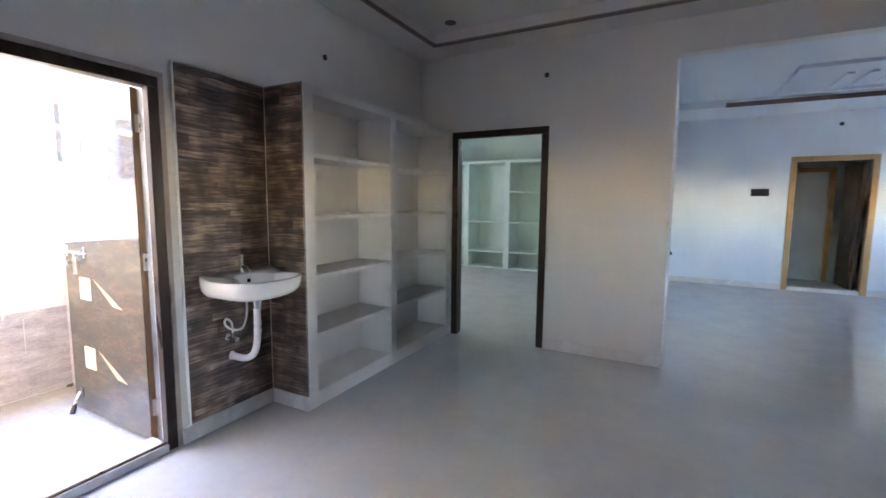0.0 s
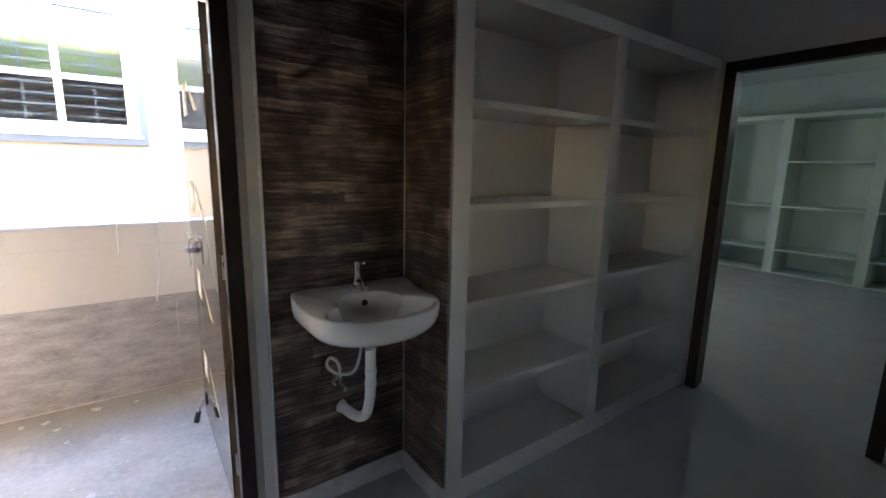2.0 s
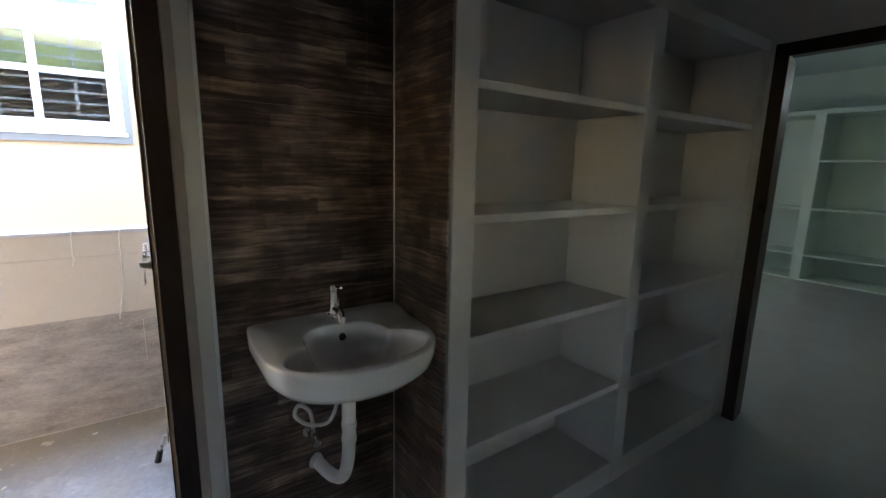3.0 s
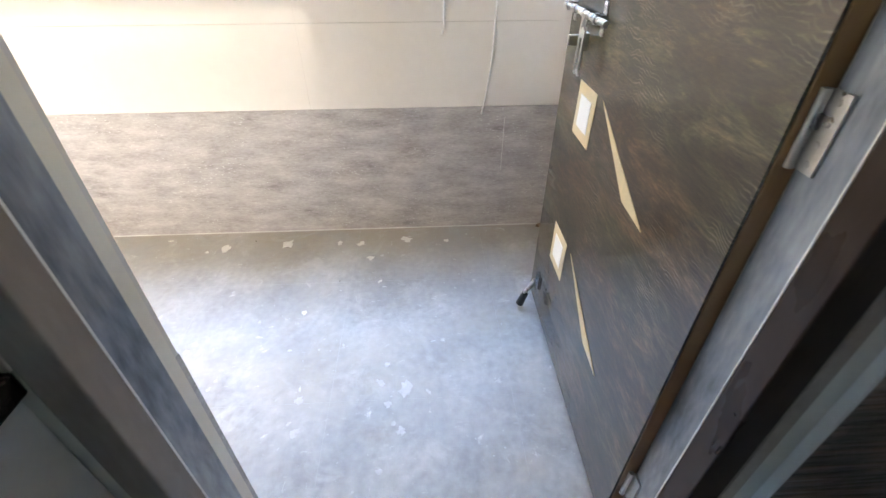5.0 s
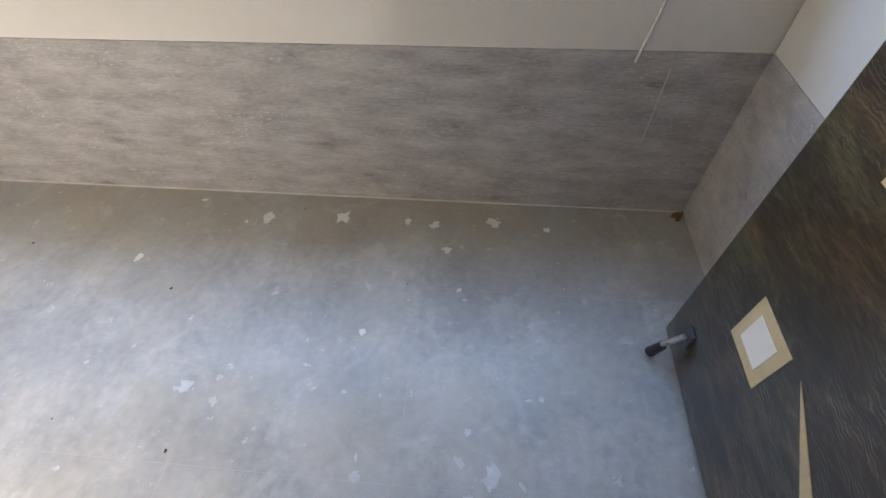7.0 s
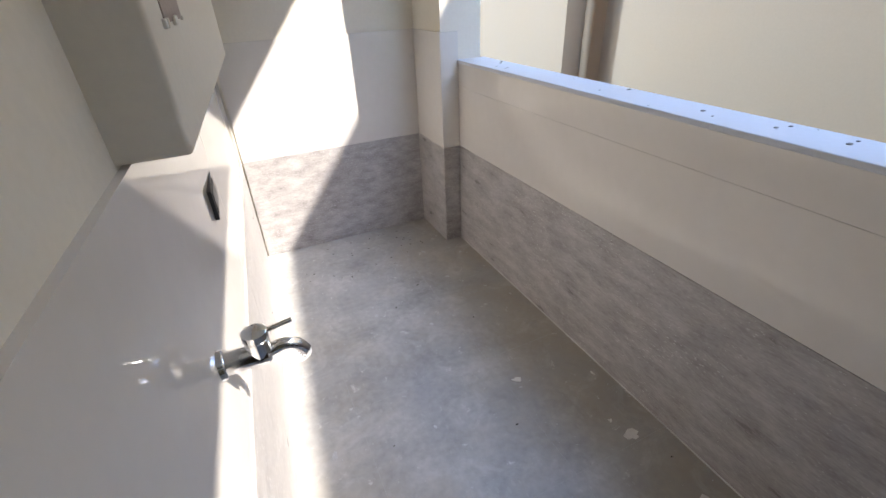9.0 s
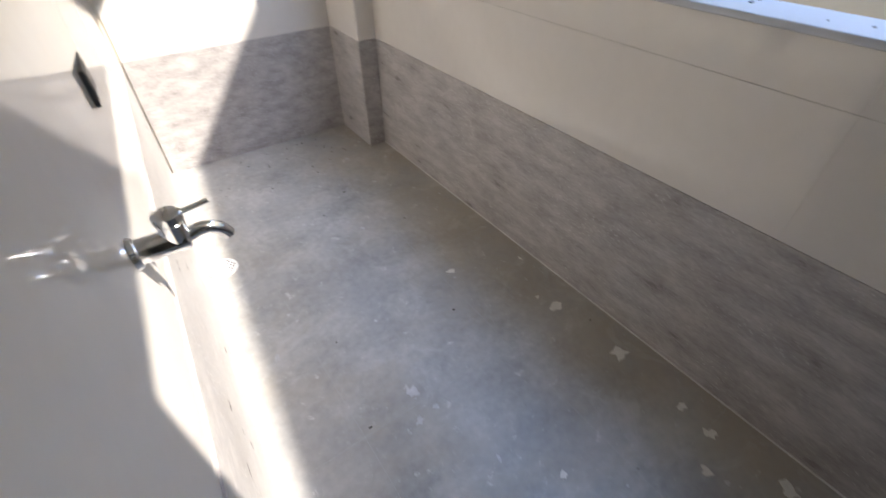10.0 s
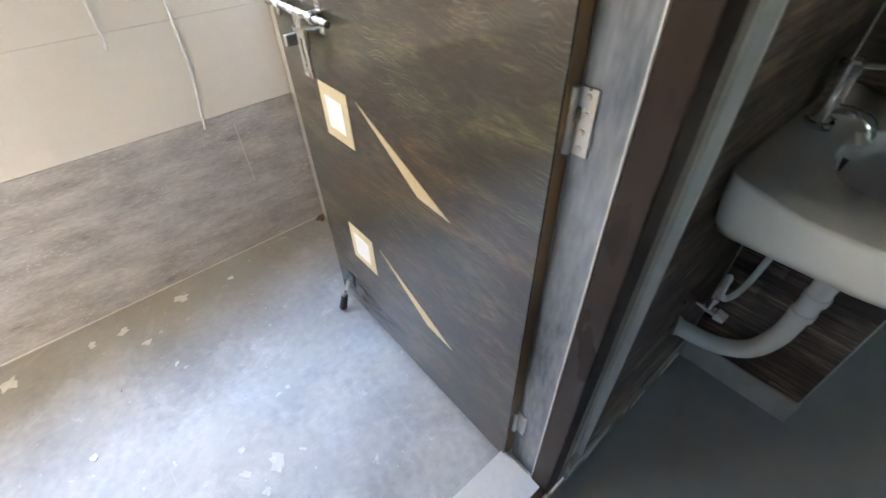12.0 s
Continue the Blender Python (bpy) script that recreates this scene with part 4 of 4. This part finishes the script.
clad_y(-4.1148, -1.444, -0.37, 0, 0.616, DADO, wall_yard_end, 0.010, 1.2)
clad_y(-4.1148, -1.446, -0.37, 0.616, 1.225, BEIGE, wall_yard_end, 0.008, 1.2)
clad_y(-3.7448, -1.549, -1.4448, 0, 0.616, DADO, wall_yard_end, 0.010)
clad_y(-3.7448, -1.551, -1.4468, 0.616, 1.225, BEIGE, wall_yard_end, 0.008)
clad_y(-0.5402, -1.549, -0.14, 0, 0.616, DADO, wall_yard_door, -0.010, 1.2)
clad_y(-0.5402, -1.551, -0.14, 0.616, 1.225, BEIGE, wall_yard_door, -0.008, 1.2)
for y0, y1 in ((-4.105, -2.9), (-2.898, -1.632)):
    t1 = skewed_wall("tile", y0, y1, 0.001, 0.614, 0.004, DADO, -0.2)
    t2 = skewed_wall("tile", y0, y1, 0.616, 1.24, 0.0, BEIGE, -0.2)
    t1.parent = t2.parent = wall_yard_house
structure(slab("coping", -1.715, -1.545, -3.744, -0.551, 1.069, 1.087, COPING, bevel=0.003), "pale stone coping on the parapet with small chips", "coping")


structure(slab("trim", -1.5498, -1.545, -3.734, -0.551, 0, 0.003, SKIRT), "pale mortar bead along the foot of the parapet", "trim")
structure(slab("trim", -1.5498, -1.5488, -0.803, -0.8005, 0.31, 0.57, SKIRT), "thin run of dried white paint on the grey tiles", "trim")
bm = bmesh.new()
for x in (-1.135, -0.535):
    add_box(bm, x - 0.0006, x + 0.0006, -4.1, -0.56, 0.0, 0.0004)
for k in range(6):
    y = -0.897 - 0.6 * k
    add_box(bm, -1.544, -0.27, y - 0.0006, y + 0.0006, 0.0, 0.0005)
tagged(part("floor_joints", bm, JOINT), "fine pale joints between the grey floor tiles", "joints", kind="stuff")
rng = random.Random(11)
bm = bmesh.new()
for k in range(26):
    x, y, r = rng.uniform(-1.70, -1.56), rng.uniform(-3.7, -0.6), rng.uniform(0.002, 0.006)
    add_box(bm, x - r, x + r, y - r, y + r * 0.6, 1.0872, 1.0872 + r * 0.5)
tagged(part("coping_grit", bm, GRILLE), "dark grit and chips lying on the coping", "debris", kind="stuff")


def on_house(y, out=0.0):
    """A point's x on the leaning house face."""
    return -0.25 + (y + 2.05) * SK - out


# window box on the house wall
bm = bmesh.new()
ya, yb = -2.15, -3.35
vs = [(on_house(ya) + 0.1, ya), (on_house(yb) + 0.1, yb), (on_house(yb, 0.105), yb), (on_house(ya, 0.080), ya)]
lo = [bm.verts.new((*p, 1.245)) for p in vs]
hi = [bm.verts.new((*p, 2.75)) for p in vs]
bm.faces.new(lo)
bm.faces.new(hi)
for i in range(4):
    bm.faces.new((lo[i], lo[(i + 1) % 4], hi[(i + 1) % 4], hi[i]))
bmesh.ops.recalc_face_normals(bm, faces=bm.faces)
bmesh.ops.bevel(bm, geom=list(bm.edges), offset=0.007, segments=3, affect='EDGES', profile=0.5)
window_box = group_at("window_box", on_house(-2.7, 0.04), -2.7, 1.245, "cream plastered window box projecting from the house wall", "window box")
under(window_box, part("surround", bm, CREAM, smooth=True))


def on_box(y, out=0.0):
    """A point's x on the front of the window box."""
    near, far = on_house(-2.15, 0.080), on_house(-3.35, 0.105)
    return near + (far - near) * (-2.15 - y) / 1.2 - out


# Not cut in: a slightly proud, darker strip carries the slot's shade.
slot = prism("slot", [(on_box(-2.26, 0.002), -2.26), (on_box(-2.44, 0.002), -2.44), (on_box(-2.44, -0.02), -2.44), (on_box(-2.26, -0.02), -2.26)], "z", 1.40, 2.0, RETURN, None, "proud darker strip with the shade of a rough chased slot")
under(window_box, slot)
chips = bmesh.new()
own = random.Random(3)
for k in range(14):
    y, z, r = own.uniform(-2.47, -2.24), own.choice((1.40, own.uniform(1.4, 1.7))), own.uniform(0.004, 0.010)
    add_box(chips, on_box(y, 0.005), on_box(y, -0.004), y - r, y + r, z - r * 0.7, z + r * 0.7, 0.002)
under(window_box, tagged(part("plaster_crumbs", chips, CREAM), "crumbling plaster at the edge of the slot", kind="stuff"))


# bib tap
def bib_tap():
    y, z = -2.19, 0.845
    x = on_house(y)
    th = group_at("bib_tap", x, y, z, "chrome wall tap with a lever over the yard floor", "tap")
    tube("wall_rose", [(0, 0, 0), (-0.008, 0, 0), (-0.011, 0, 0)], [0.03, 0.028, 0.022], CHROME, th, sides=24)
    tube("body", [(-0.010, 0, 0), (-0.085, 0, 0.0), (-0.09, 0, 0.0)], [0.0225, 0.0225, 0.016], CHROME, th, sides=20)
    tube("valve_dome", [(-0.072, 0, 0.0), (-0.072, 0, 0.036), (-0.072, 0, 0.040)], [0.0225, 0.0225, 0.019], CHROME, th, sides=20)
    tube("lever_cap", [(-0.072, 0, 0.0405), (-0.072, 0, 0.054), (-0.072, 0, 0.057)], [0.024, 0.024, 0.019], CHROME, th, sides=20)
    tube("lever", [(-0.090, -0.004, 0.046), (-0.140, -0.012, 0.047)], 0.005, CHROME, th)
    tube("spout", smooth_path([(-0.082, 0, -0.002), (-0.112, -0.002, 0.004), (-0.138, -0.003, -0.006), (-0.152, -0.004, -0.028)], 6), 0.0125, CHROME, th, sides=16)


bib_tap()


def drain_cover():
    th = group_at("drain_cover", -0.385, -3.13, 0.0005, "round white perforated drain cover in the yard floor", "drain")
    bm = bmesh.new()
    add_tube(bm, [(0, 0, 0), (0, 0, 0.004), (0, 0, 0.006)], [0.062, 0.062, 0.056], 32)
    part("plate", bm, PVC, th)
    # Holes are black discs on the plate, with their shade put into colour.
    for i in range(-3, 4):
        for j in range(-3, 4):
            p = Vector((i * 0.016 + (j % 2) * 0.008, j * 0.014, 0))
            if p.length < 0.05:
                tube("hole", [p + Vector((0, 0, 0.0058)), p + Vector((0, 0, 0.0066))], 0.0042, BLACK, th, sides=8)


drain_cover()
sb = group_at("junction_box", on_house(-2.76), -2.76, 0.96, "dark open switch box sunk in the beige tiles", "switch box")
# The cavity is a filled slab; the hollow's darkness is its black colour.
under(sb, slab("box_frame", on_house(-2.76, 0.006), on_house(-2.76) + 0.004, -2.84, -2.68, 0.92, 1.0, BLACK), slab("cavity", on_house(-2.76, 0.008), on_house(-2.76, 0.005), -2.825, -2.695, 0.932, 0.988, BLACK))

# cords that hang over the parapet
for y0, z1, nm in ((-0.866, 0.585, 0), (-1.067, 0.905, 1)):
    cord = tube("hanging_cord", smooth_path([(-1.60, y0 + 0.02, 1.0915), (-1.547, y0 + 0.012, 1.093), (-1.539, y0, 1.065), (-1.545, y0 - 0.004, 0.97), (-1.545, y0 - 0.012 if nm == 0 else y0 - 0.002, (z1 + 0.97) / 2), (-1.546, y0 - 0.04 if nm == 0 else y0 - 0.01, z1)], 6), 0.0036, PVC)
    tagged(cord, "thin white cord hanging over the parapet", "cord", "hanging cords")


# ---- neighbouring house ----
def window_unit(house, y0, y1, z0, z1, x):
    w = group_at("window", 0, 0, 0, "", "")
    w.parent = house
    tagged(w, "white framed sliding window with an iron grille")
    f = 0.11
    mid = (y0 + y1) / 2
    bm = bmesh.new()
    for b in ((y0, y1, z0, z0 + f), (y0, y1, z1 - f, z1), (y0, y0 + f, z0 + f, z1 - f), (y1 - f, y1, z0 + f, z1 - f), (mid - 0.03, mid + 0.03, z0 + f, z1 - f)):
        add_box(bm, x - 0.05, x + 0.02, b[0], b[1], b[2], b[3], 0.004)
    part("frame", bm, UPVC, w)
    bm = bmesh.new()
    for b in ((y0 - 0.09, y1 + 0.06, z0 - 0.1, z0 - 0.002), (y0 - 0.09, y1 + 0.06, z1 + 0.002, z1 + 0.09), (y0 - 0.09, y0 - 0.002, z0 - 0.002, z1 + 0.002), (y1 + 0.002, y1 + 0.06, z0 - 0.002, z1 + 0.002)):
        add_box(bm, x - 0.001, x + 0.03, b[0], b[1], b[2], b[3], 0.003)
    part("surround", bm, GREYBAND, w, "grey painted surround")
    slab("sill", x - 0.02, x + 0.05, y0 - 0.02, y1 + 0.02, z0 - 0.03, z0 + 0.004, UPVC, w, bevel=0.004)
    for a, b in ((y0 + f, mid - 0.03), (mid + 0.03, y1 - f)):
        p = slab("pane", x - 0.022, x - 0.018, a, b, z0 + f, z1 - f, GLASS, w)
        p.visible_shadow = False
        slab("transom", x - 0.09, x - 0.055, a, b, z0 + 0.54, z0 + 0.60, UPVC, w)
        slab("blind", x - 0.24, x - 0.23, a - 0.02, b + 0.02, z0 + 0.60, z1 - 0.27, OLIVE, w, "olive green blind")
        slab("blind_box", x - 0.26, x - 0.20, a - 0.02, b + 0.02, z1 - 0.27, z1 - f, BLINDBOX, w)
        for k in range(9):
            z = z0 + f + 0.06 + k * 0.105
            slab("grille_bar", x - 0.12, x - 0.108, a, b, z, z + 0.018, GRILLE, w)
        c = (a + b) / 2
        slab("grille_post", x - 0.135, x - 0.122, c - 0.012, c + 0.012, z0 + f, z1 - f, GRILLE, w)


def holed_wall(name, x0, x1, y0, y1, z0, z1, holes, mat):
    """One wall with rectangular openings that go through it."""
    ys = sorted({y0, y1, *[v for h in holes for v in h[:2]]})
    zs = sorted({z0, z1, *[v for h in holes for v in h[2:]]})
    solid = {(i, k) for i in range(len(ys) - 1) for k in range(len(zs) - 1)
             if not any(h[0] <= ys[i] < h[1] and h[2] <= zs[k] < h[3] for h in holes)}
    bm = bmesh.new()
    vs = {(x, i, k): bm.verts.new((x, y, z)) for x in (x0, x1) for i, y in enumerate(ys) for k, z in enumerate(zs)}
    for i, k in solid:
        c = ((i, k), (i + 1, k), (i + 1, k + 1), (i, k + 1))
        bm.faces.new([vs[x1, *q] for q in c])
        bm.faces.new([vs[x0, *q] for q in c[::-1]])
        for a, b, n in ((0, 1, (i, k - 1)), (1, 2, (i + 1, k)), (2, 3, (i, k + 1)), (3, 0, (i - 1, k))):
            if n not in solid:
                bm.faces.new((vs[x0, *c[a]], vs[x0, *c[b]], vs[x1, *c[b]], vs[x1, *c[a]]))
    bmesh.ops.recalc_face_normals(bm, faces=bm.faces)
    return part(name, bm, mat)


def neighbour():
    house = group_at("neighbour_house", -6.5, 0, -0.4, "cream painted neighbouring house with grey window surrounds", "house")
    X = -4.32
    o = Vector(house.location)
    made = []

    def p(ob):
        made.append(ob)
        return ob

    y0, y1, zt = -5.375, 7.0, 5.05
    wa, wb = (-2.115, -0.815, 1.725, 3.06), (-3.50, -2.57, 1.70, 2.49)
    p(holed_wall("wall", X - 0.23, X, y0, y1, -0.4, zt, (wb, wa), NEIGHBOUR))
    p(slab("wall", -9.0, X - 0.231, y0, y0 + 0.23, -0.4, zt, NEIGHBOUR))
    p(slab("wall", -9.0, X - 0.231, y1 - 0.23, y1, -0.4, zt, NEIGHBOUR))
    p(slab("wall", -9.2, -9.001, -12.0, y1, -0.4, zt, NEIGHBOUR))
    p(slab("wall", -9.0, -4.95, -6.258, y0 - 0.001, -0.4, zt, NEIGHBOUR))
    p(slab("wall", -9.0, X, -12.0, -6.26, -0.4, zt, NEIGHBOUR))
    # Unseen roof edge; its slanting overhang is shaped to bound the sun strip.
    p(prism("roof", [(-9.3, -12.1), (X + 0.02, -12.1), (X + 0.02, -0.5), (X + 0.70, 7.1), (-9.3, 7.1)], "z", zt, zt + 0.1, NEIGHBOUR))
    # Dark backdrop behind the openings; the room's dimness is in its colour.
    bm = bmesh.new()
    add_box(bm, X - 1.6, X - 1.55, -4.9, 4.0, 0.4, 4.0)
    p(part("dim_room_backdrop", bm, ROOM_SHADE))
    under(house, *made)
    window_unit(house, *wa, X)
    for w in [c for c in house.children if c.name.startswith("window")]:
        w.matrix_parent_inverse = Matrix.Translation(-o)
    # barred opening with a folding gate
    g = group_at("gate_window", 0, 0, 0, "", "")
    g.parent = house
    g.matrix_parent_inverse = Matrix.Translation(-o)
    tagged(g, "dark opening with a folding lattice gate")
    bm = bmesh.new()
    for b in ((wb[0] - 0.08, wb[1] + 0.08, wb[2] - 0.08, wb[2] - 0.002), (wb[1] + 0.002, wb[1] + 0.08, wb[2] - 0.002, 3.2), (wb[0] - 0.08, wb[0] - 0.002, wb[2] - 0.002, 3.2)):
        add_box(bm, X - 0.001, X + 0.03, *b, 0.003)
    part("surround", bm, GREYBAND, g, "grey painted surround")
    bm = bmesh.new()
    for b in ((wb[0], wb[0] + 0.14, wb[2], wb[3]), (wb[1] - 0.14, wb[1], wb[2], wb[3]), (wb[0] + 0.14, wb[1] - 0.14, wb[3] - 0.12, wb[3])):
        add_box(bm, X - 0.30, X - 0.16, *b)
    part("inner_frame", bm, BLUEGREY, g, "blue grey steel frame")
    slab("lintel_bar", X - 0.2, X - 0.14, wb[0] + 0.14, wb[1] - 0.14, wb[3] - 0.19, wb[3] - 0.12, UPVC, g)
    ya, yb, za, zb = wb[0] + 0.15, wb[1] - 0.15, wb[2], wb[3] - 0.19
    n = 9
    for k in range(n):
        y = ya + (yb - ya) * k / (n - 1)
        slab("gate_bar", X - 0.25, X - 0.235, y - 0.012, y + 0.012, za, zb, BLUEGREY, g)
    for k in range(n - 1):
        a, b = ya + (yb - ya) * k / (n - 1), ya + (yb - ya) * (k + 1) / (n - 1)
        for z in (za + 0.12, za + 0.36):
            tube("lattice", [(X - 0.225, a, z), (X - 0.225, b, z + 0.14)], 0.008, GRILLE, g, sides=6)
            tube("lattice", [(X - 0.222, b, z), (X - 0.222, a, z + 0.14)], 0.008, GRILLE, g, sides=6)
    # rain pipe in the recess
    dp = group_at("rain_pipe", 0, 0, 0, "", "")
    dp.parent = house
    dp.matrix_parent_inverse = Matrix.Translation(-o)
    tagged(dp, "cream painted rain pipe")
    tube("pipe", [(-4.62, -6.185, -0.4), (-4.62, -6.185, zt)], 0.055, NEIGHBOUR, dp, sides=18)
    for z in (0.75, 1.05, 2.4, 4.0):
        tube("clamp", [(-4.62, -6.185, z), (-4.62, -6.185, z + 0.05)], 0.065, NEIGHBOUR, dp, sides=18)


neighbour()


# ---- plaster blots and crumbs on the yard floor ----
def blot_outline(cx, cy, r, seed, stretch=1.0, n=11):
    """A ragged, torn outline."""
    own = random.Random(int(seed * 131))
    turn, out = own.uniform(0, math.pi), []
    for k in range(n):
        a = 2 * math.pi * (k + own.uniform(-0.3, 0.3)) / n
        q = r * own.uniform(0.45, 1.15)
        u, v = q * math.cos(a), q * stretch * math.sin(a)
        out.append((cx + u * math.cos(turn) - v * math.sin(turn), cy + u * math.sin(turn) + v * math.cos(turn)))
    return out


NEAR_PARAPET = ((-1.41, -2.127, 0.036, 1.3), (-1.433, -1.834, 0.038, 1.1), (-1.43, -1.585, 0.022, 1.2), (-1.415, -1.483, 0.022, 1.3), (-1.303, -1.427, 0.024, 1.0), (-1.44, -1.258, 0.026, 1.6), (-1.42, -1.065, 0.016, 1.2),
                (-1.387, -2.206, 0.011, 1.1), (-1.489, -2.419, 0.018, 0.4), (-1.186, -2.535, 0.026, 0.8), (-1.129, -1.373, 0.018, 0.5), (-0.953, -1.662, 0.016, 1.0))
for i, (x, y, r, s) in enumerate(NEAR_PARAPET):
    b = prism("plaster_blot", blot_outline(x, y, r * 0.8, i + 1, s), "z", 0.0006, 0.0032, SPLASH)
    tagged(b, "dried blot of cream plaster near the parapet foot", "plaster blot", "plaster blots")
TROD = ((-0.735, -2.146, 0.034, 0.9), (-0.774, -2.055, 0.014, 1.0), (-0.704, -2.044, 0.024, 0.7), (-0.571, -1.249, 0.042, 0.8), (-0.519, -1.306, 0.018, 1.0), (-0.60, -1.335, 0.026, 0.5), (-0.56, -1.175, 0.022, 0.35), (-0.676, -1.319, 0.016, 1.0),
        (-0.423, -1.262, 0.02, 0.9), (-0.448, -1.287, 0.010, 1.0), (-0.546, -1.600, 0.020, 1.0), (-0.590, -1.605, 0.016, 0.3), (-0.434, -1.587, 0.022, 1.0), (-0.43, -1.889, 0.034, 0.9), (-0.831, -1.807, 0.024, 0.22), (-0.778, -1.152, 0.018, 0.25), (-0.427, -1.678, 0.016, 0.3), (-0.416, -2.541, 0.022, 0.6))
for i, (x, y, r, s) in enumerate(TROD):
    b = prism("plaster_blot", blot_outline(x, y, r * 0.85, i + 61, s, 15), "z", 0.0004, 0.0018, TRODDEN)
    tagged(b, "thin trodden plaster splash on the grey floor", "plaster blot", "plaster blots")
mud = prism("mud_clod", blot_outline(-1.525, -0.577, 0.03, 5, 0.7), "z", 0.0006, 0.012, MUD)
tagged(mud, "small brown mud clod in the yard corner", "mud")
rng = random.Random(5)
bm = bmesh.new()
for k in range(130):
    x, y = rng.uniform(-1.52, -0.3), rng.uniform(-4.05, -0.85)
    r = 0.0022 + 0.009 * rng.random() ** 4
    o = [bm.verts.new((px, py, 0.0018)) for px, py in blot_outline(x, y, r, 40 + k, rng.uniform(0.3, 2.0), 7)]
    c0 = [bm.verts.new((v.co.x, v.co.y, 0.0003)) for v in o]
    bm.faces.new(o)
    for i in range(len(o)):
        bm.faces.new((c0[i], c0[(i + 1) % len(o)], o[(i + 1) % len(o)], o[i]))
bmesh.ops.recalc_face_normals(bm, faces=bm.faces)
tagged(part("plaster_crumbs", bm, TRODDEN), "scattered crumbs of white plaster on the yard floor", "plaster crumbs", kind="stuff")
bm = bmesh.new()
for k in range(40):
    x, y = (rng.uniform(-1.3, -0.5), rng.uniform(-4.05, -3.6)) if k < 32 else (rng.uniform(-1.5, -0.5), rng.uniform(-3.5, -0.9))
    r = rng.uniform(0.002, 0.005)
    add_box(bm, x - r, x + r, y - r * 0.5, y + r * 0.5, 0.0002, r * 0.6)
tagged(part("dirt_crumbs", bm, FRAMEWOOD), "small dark crumbs and dry leaf bits on the yard floor", "debris", kind="stuff")
